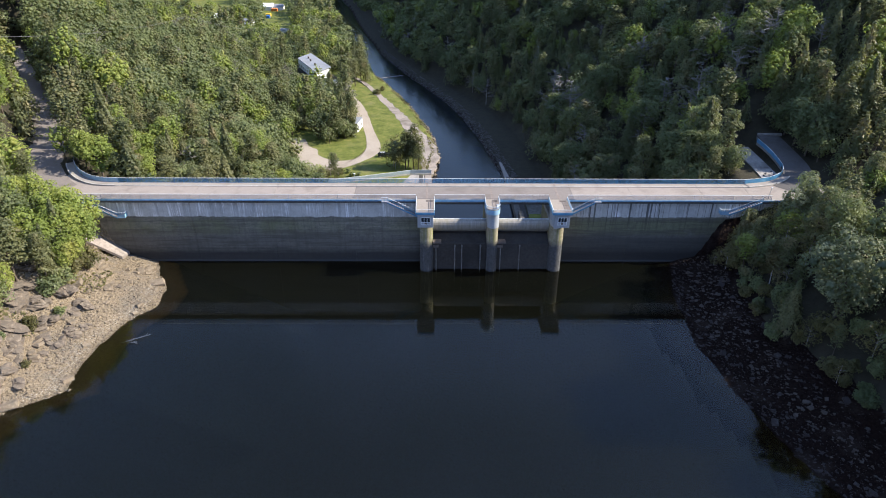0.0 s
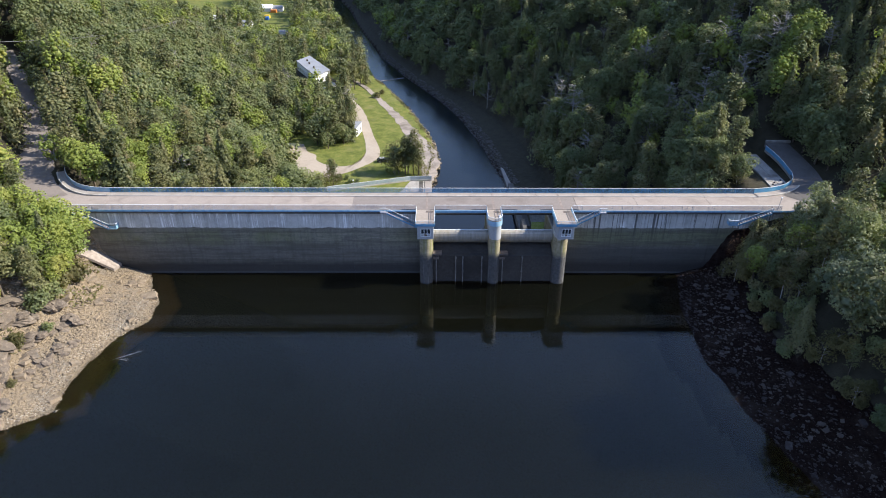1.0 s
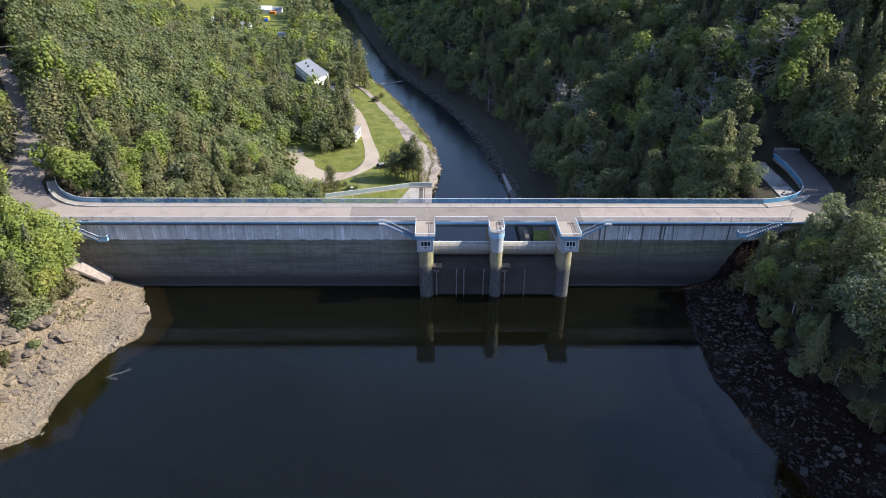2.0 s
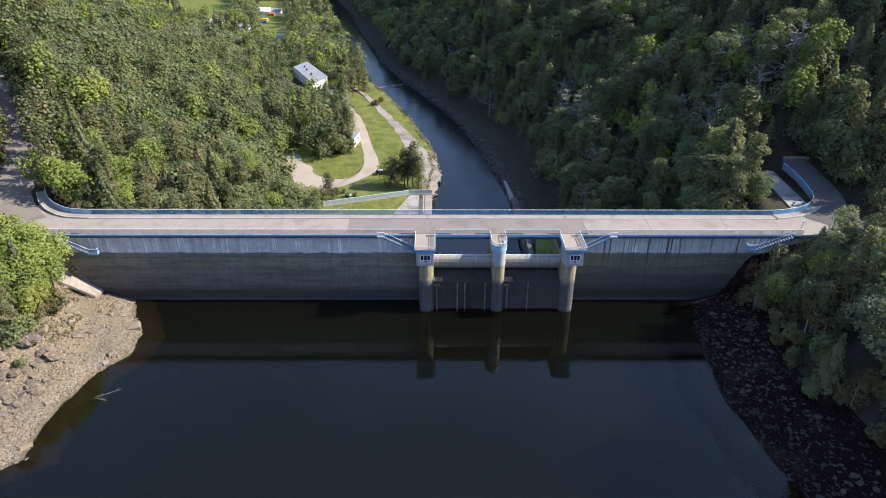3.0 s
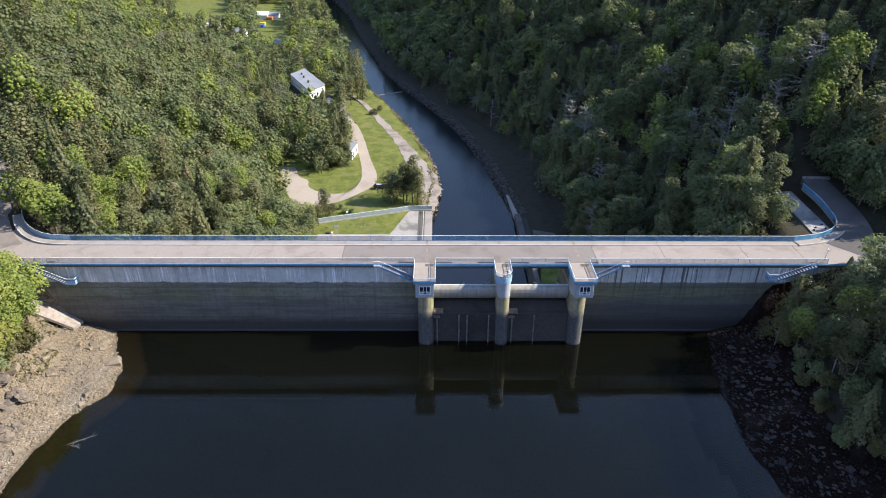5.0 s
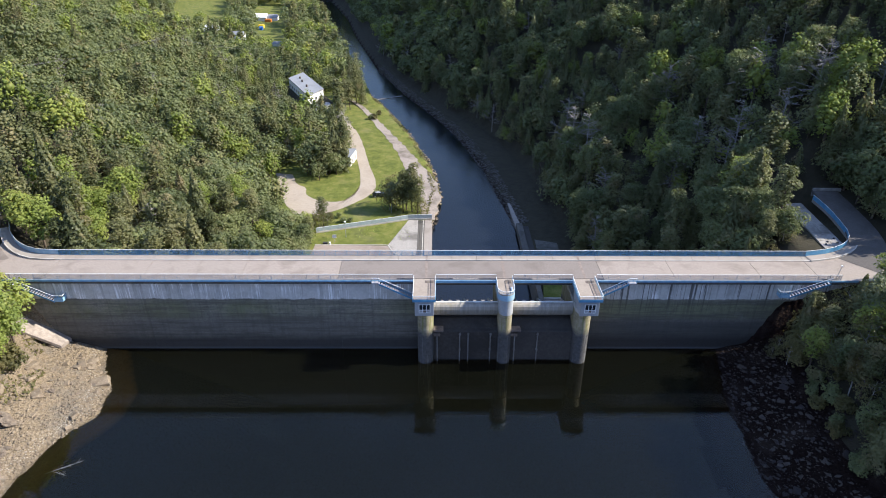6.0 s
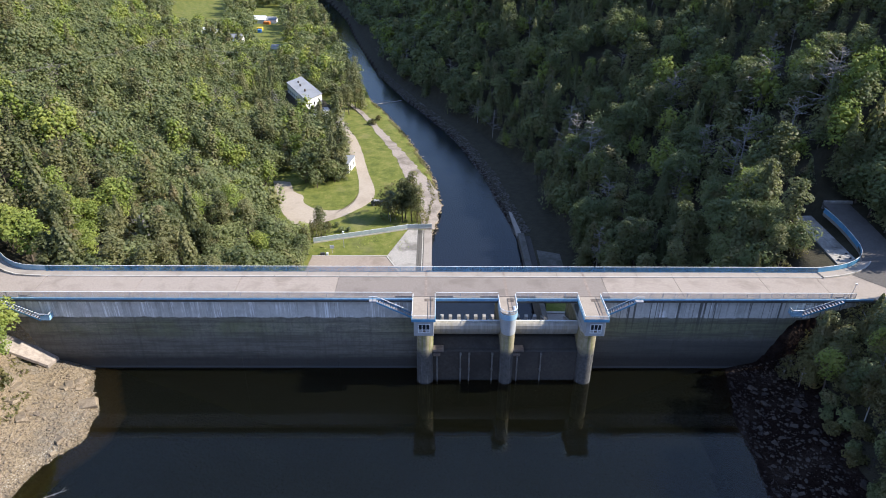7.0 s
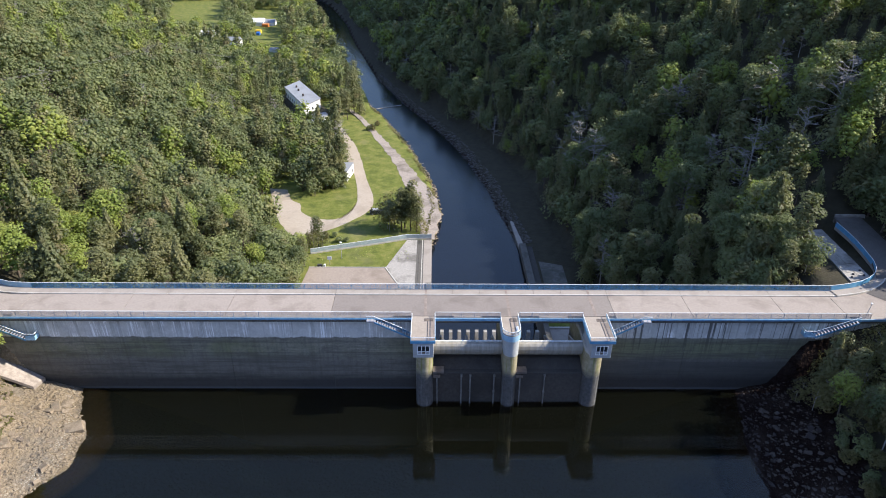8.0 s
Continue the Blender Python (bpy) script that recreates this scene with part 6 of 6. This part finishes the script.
def free(x, y):
    """True where woods may stand."""
    ok = np.ones(np.shape(x), bool)
    down = y > 13
    fl = np.interp(y, FOOT_Y, FOOT_L) - x
    fr = x - np.interp(y, FOOT_RY, FOOT_R)
    left_ok = (fl > 0.3) | ((y > 103) & (y < 190) & (x < np.interp(y, [103, 108, 122, 138, 152, 168, 190], [-36, -33, -25.5, -28, -31.5, -36.5, -43])) & (x > -70)) | ((y > 193) & (x < np.interp(y, RIV_Y, RIV_L) - 5 - 0.15 * np.maximum(0, 215 - y)))
    ok &= np.where(down, left_ok | (fr > 0.8), True)
    ok &= ~((y > 294) & (y < 480) & (x > -109 - (y - 334) * 0.25) & (x < -90 - (y - 334) * 0.205)) & ~((y > 376) & (y < 524) & (x > -191 - (y - 422) * 0.353) & (x < -149 - (y - 423) * 0.28))
    ok &= ~((y > 306) & (y < 345) & (x > -127) & (x < -110)) & ~((y > 342) & (y < 375) & (x > -152) & (x < -137)) & ~((y > 280) & (y < 298) & (x > -92) & (x < -84))
    # house and open strip
    hx, hy = x + 50, y - 193
    u, v = hx * 0.42 + hy * -0.9, hx * 0.9 + hy * 0.42
    ok &= ~((u > -26) & (u < 18) & (v > -9) & (v < 8)) & ~((x > -52) & (x < -40) & (y > 164) & (y < 196)) & ~((x > -45) & (x < -38.5) & (y > 172) & (y < 212)) & ~((x > -29.4) & (x < -22.5) & (y > 117.6) & (y < 128.6))
    for line, w in ((ROAD_L, 4.3), (ROAD_R, 4.8)):
        d, _ = near_line(x, y, line)
        ok &= d > np.where(y > 24, w - 1.2, w)
    ok &= ~((x > 72) & (x < 82) & (y > 10) & (y < 39))
    ok &= ~((np.abs(x) < 80) & (y > 2) & (y < 17))
    ok &= ~((x > 78) & (x < 90) & (y > 1) & (y < 22)) 
    up = y <= 13
    dl, dr = np.interp(y, SHORE_Y, SHORE_L) - x, x - np.interp(y, SHORE_Y, SHORE_R)
    ok &= np.where(up, (dl > 17) | (dr > 12.5), True)
    ok &= ~((x > -41.5) & (x < -30) & (y > 69) & (y < 93))
    ok &= ~((y > 93) & (y < 122) & (x > -50) & (x < -30) & (np.abs(x + 40 + (y - 100) * 0.25) < 4))
    return ok


def scatter(x0, x1, y0, y1, s, seed):
    r = np.random.default_rng(seed)
    X, Y = np.meshgrid(np.arange(x0, x1, s), np.arange(y0, y1, s))
    X = X + (np.arange(len(X)) % 2)[:, None] * s / 2
    X, Y = X + r.uniform(-0.42, 0.42, X.shape) * s, Y + r.uniform(-0.42, 0.42, X.shape) * s
    X, Y = X.ravel(), Y.ravel()
    k = free(X, Y)
    return X[k], Y[k], r


def sort_of(x, y, u):
    """Which tree grows where."""
    drift = ripple(x, y, 17)
    pine = 0.16 + 0.22 * drift + (0.50 if x > 20 else 0.0)
    if -44 < x < -22 and 108 < y < 225:
        pine = (0.7 if x > -35 else 0.2) if y < 168 else 0.85
    if x < -48 and 14 < y < 52:
        pine = 0.6
    if u < (0.05 if x > 45 else 0.02) and y > 50:
        return "dead"
    if u < 0.03 + pine * (0.55 if x > 20 else 0.75):
        return "pine"
    if u < 0.03 + pine:
        return "spruce"
    return "bright" if u > (0.55 if x < -62 and y < 62 else 0.91) else "broad"


XL, YL, r = scatter(-150, 20, -75, 300, 4.6, 11)
XR, YR, _ = scatter(20, 150, -75, 300, 4.3, 12)
X, Y = np.concatenate([XL, XR]), np.concatenate([YL, YR])
Z = ground_z(X, Y)
seen = (Z < 62) & (np.abs(X - 4) < 0.72 * (Y + 125))
X, Y, Z = X[seen], Y[seen], Z[seen]
rank = np.hypot(X, Y - 10)
order = np.argsort(rank)
near_set = set(order[:185].tolist())
far_pieces = {"broad": [], "bright": [], "pine": [], "dead": []}
MID = {s: [tree_kind(400 + 3 * i + 50 * j, s, 700, 0.25, 40) for i in range(5)] for j, s in enumerate(("broad", "bright", "pine", "spruce"))}
MID_TALL = [tree_kind(460 + 3 * i, "tall", 560, 0.27) for i in range(5)]
MID_DEAD = [bare_tree(950 + i, 9.0, 0.13, 24) for i in range(3)]
PLAIN = {s: [tree_kind(800 + 3 * i + 50 * j, s, 60, 1.3, 6) for i in range(5)] for j, s in enumerate(("broad", "bright", "pine", "spruce"))}
FAR = {s: [tree_kind(700 + 3 * i + 50 * j, s, 260, 0.52, 14) for i in range(5)] for j, s in enumerate(("broad", "bright", "pine", "spruce"))}


def over_brow(x, y, z):
    """True where trees stand too high or too far aside for the walk to see them."""
    return z > 79 - 0.125 * (y + 84) or abs(x - 4) > 0.67 * ((y + 122) * 0.88 + (74 - z) * 0.48) + 16


def drop_in(vf, x, y, z, k, turn, squash=1.0):
    v, f = vf
    c, s = math.cos(turn), math.sin(turn)
    q = np.stack([(v[:, 0] * c - v[:, 1] * s) * k + x, (v[:, 0] * s + v[:, 1] * c) * k + y, v[:, 2] * k * squash + z], 1)
    return q, f


wood_pieces = []
for i in range(len(X)):
    x, y, z = float(X[i]), float(Y[i]), float(Z[i])
    s = sort_of(x, y, r.uniform())
    k = r.choice([0.86, 0.98, 1.08, 1.18, 1.30] if x < 20 else [0.6, 0.7, 0.8, 0.95, 1.1, 1.25]) * r.uniform(0.9, 1.1)
    if y < 4 and x > 0:
        k = min(k, 0.78)
    if -70 < x < -30 and 108 < y < 165:
        k *= 1.1
    if -78 < x < -38 and 165 <= y < 222:
        k *= 0.72
    if i in near_set:
        plant(s, x, y, k, z=z)
        continue
    turn, squash = r.uniform(0, 6.28), r.uniform(0.88, 1.15)
    if s == "dead":
        far_pieces["dead"].append(drop_in(MID_DEAD[int(r.integers(3))], x, y, z, k, turn))
        continue
    lib = PLAIN if over_brow(x, y, z) else MID if y < 230 else FAR
    tall = x > 20 and y > 14 and lib is MID and s in ("broad", "bright") and r.uniform() < 0.26
    crown, wood, _, _ = (MID_TALL if tall else lib[s])[int(r.integers(5))]
    k = min(k, 1.0) + 0.15 if tall else k
    far_pieces["pine" if s == "spruce" else s].append(drop_in(crown, x, y, z - 0.2, k, turn, squash))
    if y < 120:
        wood_pieces.append(drop_in(limb((0, 0, -0.5), (0, 0, 7), 0.18, 0.08, 4), x, y, z, k, turn))
# far slopes
for x0, x1, y0, y1, s_ in ((-330, 140, 300, 560, 7.0), (-520, 120, 560, 900, 12.0), (-230, -150, 0, 300, 9.0), (150, 210, -80, 300, 10.0)):
    X2, Y2, r2 = scatter(x0, x1, y0, y1, s_, int(x0 + y1))
    Z2 = ground_z(X2, Y2)
    seen = (Z2 < 75) & (np.abs(X2 - 4) < 0.72 * (Y2 + 135))
    X2, Y2, Z2 = X2[seen], Y2[seen], Z2[seen]
    for x, y, z in zip(X2.tolist(), Y2.tolist(), Z2.tolist()):
        s = sort_of(x, y, 0.05 + 0.95 * r2.uniform())
        crown = (PLAIN if over_brow(x, y, z) else MID if y < 150 else FAR)[s][int(r2.integers(5))][0]
        far_pieces["pine" if s == "spruce" else s].append(drop_in(crown, x, y, z - 0.3, r2.uniform(1.0, 1.5) * (s_ / 7.0) ** 0.7, r2.uniform(0, 6.28)))
for s, m, lab in (("broad", LEAF, "dense broadleaf woods covering the valley slopes"), ("bright", BRIGHT, "light green trees scattered in the woods"), ("pine", PINE, "dark pines and spruces in the valley woods"), ("dead", DEADWOOD, "bare grey dead trees in the woods")):
    if far_pieces[s]:
        tagged(new("woods", to_mesh("woods", join(far_pieces[s]), m)), lab, "woods", kind="stuff")
tagged(new("woods", to_mesh("woods", join(wood_pieces), BARK)), "tree trunks standing in the valley woods", "woods", kind="stuff")

# ---- shore rocks ----


def rock_mesh(seed, rough=0.35, flat=0.6):
    r = np.random.default_rng(seed)
    bm = bmesh.new()
    bmesh.ops.create_icosphere(bm, subdivisions=1, radius=1)
    planes = unit(r.normal(0, 1, (9, 3)))
    offs = r.uniform(0.55, 0.9, 9)
    for v in bm.verts:
        p = np.array(v.co)
        for n_, o in zip(planes, offs):
            d = p @ n_ - o
            if d > 0:
                p = p - n_ * d
        p = p * (1 + rough * 0.25 * r.normal())
        v.co = (p[0], p[1], p[2] * flat)
    me = bpy.data.meshes.new("rock")
    bm.to_mesh(me)
    bm.free()
    return me


ROCKS = [rock_mesh(60 + i, 0.25, 0.55) for i in range(7)]


def broken_block(seed):
    """An angular broken block: the hull of a jittered box."""
    r = np.random.default_rng(seed)
    bm = bmesh.new()
    for sx in (-1, 1):
        for sy in (-1, 1):
            for sz in (-1, 1):
                for j in range(2):
                    q = np.array((sx, sy * 0.9, sz * 0.55)) * r.uniform(0.62, 1.05, 3)
                    bm.verts.new(q)
    bmesh.ops.convex_hull(bm, input=bm.verts[:])
    for v in [v for v in bm.verts if not v.link_faces]:
        bm.verts.remove(v)
    me = bpy.data.meshes.new("rock")
    bm.to_mesh(me)
    bm.free()
    return me


def crag_mesh(seed):
    """A broken lump of bedded rock: a ball cut by joint planes, with stepped, ragged layers."""
    r = np.random.default_rng(seed)
    bm = bmesh.new()
    bmesh.ops.create_icosphere(bm, subdivisions=3, radius=1)
    planes = np.vstack([unit(r.normal(0, 1, (7, 3)) * np.array((1, 1, 0.4))), unit(r.normal(0, 0.25, (2, 3)) + np.array((0, 0, 1)))])
    offs = r.uniform(0.42, 0.78, len(planes))
    shift = r.uniform(0, 50, 3)
    for v in bm.verts:
        p = np.array(v.co)
        for n_, o in zip(planes, offs):
            d = p @ n_ - o
            if d > 0:
                p = p - n_ * d * 0.92
        bed = noise.noise(Vector((p[0] * 0.6 + shift[0], p[1] * 0.6, round(p[2] * 4.5) * 1.7 + shift[2])))
        fine = noise.noise(Vector(p * 3.2 + shift))
        q = p * np.array((1, 1, 0)) * (0.26 * bed + 0.10 * fine)
        v.co = (p[0] + q[0], p[1] + q[1], p[2] * 0.75 + 0.05 * fine)
    me = bpy.data.meshes.new("rock")
    bm.to_mesh(me)
    bm.free()
    return me


CRAGS = [crag_mesh(160 + i) for i in range(8)]
ROCKS = ROCKS[:2] + [broken_block(190 + i) for i in range(5)]
for m in ROCKS:
    m.materials.append(ROCK)
# the pale rocks again, in the shade-darkened colour
SHADE_ROCKS = [m.copy() for m in ROCKS]
for m in SHADE_ROCKS:
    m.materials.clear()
    m.materials.append(SHADE_ROCK)
GREY_ROCKS = [m.copy() for m in ROCKS]
for m in GREY_ROCKS:
    m.materials.clear()
    m.materials.append(GREY_ROCK)
for m in CRAGS:
    m.materials.append(CLIFF)


def rock(mesh, x, y, size, tilt, label, stretch=(1, 1, 1)):
    o = new("rock", mesh)
    o.matrix_basis = Matrix.LocRotScale((x, y, float(ground_z(x, y)) + 0.12 * size), Euler((rng.uniform(-tilt, tilt), rng.uniform(-tilt, tilt), rng.uniform(0, 6.28))), [size * s for s in stretch])
    tagged(o, label, "rock", "shore rocks")


def outcrop(x, y, size):
    """A craggy outcrop: tilted broken beds piled on one another."""
    t = thing("rock_outcrop", (0, 0, 0), "brown layered rock outcrop broken into tilted beds", "rock", "rock outcrops")
    t.matrix_basis = Matrix.LocRotScale((x, y, float(ground_z(x, y))), Euler((rng.uniform(-0.15, 0.15), rng.uniform(0.05, 0.3), rng.uniform(-0.5, 0.5))), (size, size, size))
    for i in range(9):
        o = new("rock", CRAGS[int(rng.integers(8))])
        o.parent = t
        lay = i / 9
        k = rng.uniform(0.40, 0.95) * (1.1 - 0.45 * lay)
        o.matrix_basis = Matrix.LocRotScale((rng.normal(0, 0.5) * (1.1 - lay * 0.7), rng.normal(0, 0.55) * (1.1 - lay * 0.7), -0.40 + 0.70 * lay), Euler((rng.normal(0, 0.2), rng.normal(0, 0.2), rng.uniform(0, 6.28))), (k * rng.uniform(1.0, 1.6), k, k * rng.uniform(0.45, 0.8)))


for i in range(130):
    y = rng.uniform(-44, 3)
    x = np.interp(y, SHORE_Y, SHORE_L) - rng.uniform(0.2, 13)
    rock(ROCKS[int(rng.integers(7))], x, y, rng.uniform(0.16, 0.42) * rng.choice([1, 1, 1, 1.5, 2.0, 3.0]), 0.35, "pale angular rock on the dry stony shore", (1.3, 1, 0.8))
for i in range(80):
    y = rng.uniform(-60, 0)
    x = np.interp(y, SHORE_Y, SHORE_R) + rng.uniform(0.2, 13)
    rock(SHADE_ROCKS[int(rng.integers(7))], x, y, rng.uniform(0.12, 0.34) * rng.choice([1, 1, 1, 1.7]), 0.5, "grey rock on the shaded gravel shore", (1.2, 1, 0.7))
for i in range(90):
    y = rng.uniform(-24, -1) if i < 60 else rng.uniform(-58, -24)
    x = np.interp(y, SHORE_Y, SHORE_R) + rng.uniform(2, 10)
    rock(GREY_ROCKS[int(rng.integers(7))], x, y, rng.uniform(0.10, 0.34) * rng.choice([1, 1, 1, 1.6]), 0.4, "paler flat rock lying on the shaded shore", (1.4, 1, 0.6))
boulders = []
for i in range(150):
    y = rng.uniform(78, 135) if i < 110 else rng.uniform(135, 190)
    x = np.interp(y, RIV_Y, RIV_L) + rng.uniform(-0.8, 0.5)
    boulders.append((x, y, max(float(ground_z(x, y)), RIVER_Z) + 0.1, rng.uniform(0.22, 0.62), rng.uniform(0, 6.28)))
for x, y, s in ((-62.5, -19.5, 2.2), (-65, -22.5, 2.6), (-63.5, -26.5, 2.0), (-67.5, -27, 3.0), (-66, -31, 2.4), (-69, -34, 2.8), (-64.5, -15.8, 2.0), (-66.5, -38.5, 2.6), (-60.5, -24, 1.5), (-62, -30, 1.4), (-70.5, -22, 2.8), (-72, -16, 2.6), (-61.8, -16.5, 1.6), (-60.8, -27.5, 1.4), (-64.5, -36, 1.7), (-70, -42, 2.4), (-73, -36, 2.4), (-62.0, -37.5, 1.2), (-66.5, -42.5, 1.6), (-74.5, -10, 2.4), (-76, -4, 2.2), (-70, -18.5, 2.4), (-73.5, -26, 3.0), (-67.5, -20, 2.0), (-71.5, -30.5, 2.4), (-64, -40.5, 1.4), (-58.8, -21.5, 0.9), (-57.6, -9.5, 0.8)):
    outcrop(x, y, s)
# damp collects stones whose dark colour carries the right bank's shade
pebbles, damp, grey = [], [], []
CHIPS = []
for i in range(6):
    q = OCTA_V * rng.uniform(0.5, 1.4, (6, 1)) * np.array((1.35, 0.8, 0.38)) + rng.normal(0, 0.22, (6, 3)) * np.array((1, 1, 0.5))
    CHIPS.append((q, OCTA_F))
for side, n in ((0, 9000), (1, 5200)):
    py = rng.uniform(-62 if side else -50, 4.3, n)
    d = rng.uniform(0, 1, n) ** 1.2 * 14
    px = np.interp(py, SHORE_Y, SHORE_R) + d if side else np.interp(py, SHORE_Y, SHORE_L) - d
    pz = ground_z(px, py)
    size = 0.06 + (0.36 if side else 0.32) * rng.uniform(0, 1, n) ** 5
    for x, y, z, k in zip(px, py, pz, size):
        if z > -0.15:
            (pebbles if not side else grey if 4.0 < x - np.interp(y, SHORE_Y, SHORE_R) + 1.5 * ripple(x, y, 5) < 9.5 else damp).append(drop_in(CHIPS[int(rng.integers(6))], x, y, z + 0.1 * k, k, rng.uniform(0, 6.28), rng.uniform(0.6, 1.1)))
ry = rng.uniform(76, 215, 900)
rx = np.where(rng.uniform(size=900) < 0.5, np.interp(ry, RIV_Y, RIV_L) - rng.uniform(-0.6, 1.5, 900), np.interp(ry, RIV_Y, RIV_R) + rng.uniform(-0.6, 2.5, 900))
for x, y, z in zip(rx, ry, np.maximum(ground_z(rx, ry), RIVER_Z - 0.1)):
    (pebbles if x < np.interp(y, RIV_Y, RIV_L) + 2 else damp).append(drop_in(CHIPS[int(rng.integers(6))], x, y, z, rng.uniform(0.2, 0.55), rng.uniform(0, 6.28), 0.9))
tagged(new("boulders", to_mesh("boulders", join([drop_in(CHIPS[i % 6], x, y, z, k, a, 1.4) for i, (x, y, z, k, a) in enumerate(boulders)]), ROCK)), "pale boulders along the sunny river edge", "stones", kind="stuff")
riprap = []
by = 78 + 190 * rng.uniform(0, 1, 2600) ** 1.3
bx = np.interp(by, RIV_Y, RIV_R) - 0.3 + 4.2 * rng.uniform(0, 1, 2600)
for x, y, z in zip(bx, by, np.maximum(ground_z(bx, by), RIVER_Z - 0.1)):
    riprap.append(drop_in(CHIPS[int(rng.integers(6))], x, y, z + 0.05, 0.12 + 0.42 * rng.uniform() ** 2, rng.uniform(0, 6.28), 1.2))
tagged(new("riprap", to_mesh("riprap", join(riprap), RIPRAP)), "grey broken stones lining the shaded river bank", "stones", kind="stuff")
tagged(new("gravel", to_mesh("gravel", join(pebbles), ROCK)), "loose pale stones scattered over the sunny shore", "gravel", kind="stuff")
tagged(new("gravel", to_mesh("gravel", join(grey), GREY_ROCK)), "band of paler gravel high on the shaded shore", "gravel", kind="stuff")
tagged(new("gravel", to_mesh("gravel", join(damp), SHADE_ROCK)), "loose dark stones along the shaded shore and river", "gravel", kind="stuff")

# tussocks and weeds on the river bank, along the lawn and on the shore
def tussocks(x, y, size):
    z = ground_z(x, y)
    k = len(x)
    p = np.stack([x, y, z + 0.12], 1) + rng.normal(0, 1, (k, 3)) * np.array((0.3, 0.3, 0.12))
    return leaves(rng, p, np.tile((0.3, -0.3, 0.8), (k, 1)), size, 1.3)


ty = rng.uniform(80, 205, 5200)
tx = np.interp(ty, RIV_Y, RIV_L) - 0.4 - 2.4 * rng.uniform(0, 1, 5200) ** 1.3
keep = ripple(tx, ty, 2.3) > -0.25
tagged(new("weeds", to_mesh("weeds", tussocks(tx[keep], ty[keep], 0.26), OLIVE)), "dry olive weeds between path and river", "weeds", kind="stuff")
ty = rng.uniform(60, 125, 3600)
tx = rng.uniform(-33, -3, 3600)
keep = np.abs(ripple(tx, ty, 3.1)) > 0.5
tagged(new("grass_tufts", to_mesh("grass_tufts", tussocks(tx[keep & (ty < 76) & (ty > 63)], ty[keep & (ty < 76) & (ty > 63)], 0.14), BRIGHT)), "grass tufts on the mown lawn", "grass", kind="stuff")
ty = rng.uniform(-44, 3, 2600)
td = 10 + 7 * rng.uniform(0, 1, 2600)
tx = np.interp(ty, SHORE_Y, SHORE_L) - td
keep = ripple(tx, ty, 2.6) > 0.2
tagged(new("weeds", to_mesh("weeds", tussocks(tx[keep], ty[keep], 0.30), OLIVE)), "patches of green weeds between shore rocks", "weeds", kind="stuff")

# a drowned branch in the shallow water
twig = [limb((-51.7, -24.3, -0.15), (-47.0, -22.3, 0.35), 0.055, 0.022, 5), limb((-50.8, -23.9, -0.1), (-48.2, -25.0, 0.3), 0.04, 0.016, 4)]
for i in range(30):
    f = rng.uniform(0.1, 0.95)
    q = np.array((-51.7 + 4.7 * f, -24.3 + 2.0 * f, -0.15 + 0.5 * f)) if i % 3 else np.array((-50.8 + 2.6 * f, -23.9 - 1.1 * f, -0.1 + 0.4 * f))
    twig.append(limb(q, q + np.array((rng.uniform(-0.2, 1.2), rng.uniform(-0.9, 0.9), rng.uniform(0.0, 0.4))) * rng.uniform(0.4, 1.0), 0.026, 0.010, 3))
tagged(new("branch", to_mesh("branch", join(twig), DEADWOOD)), "bare pale branch sticking out of the shallow water", "branch")
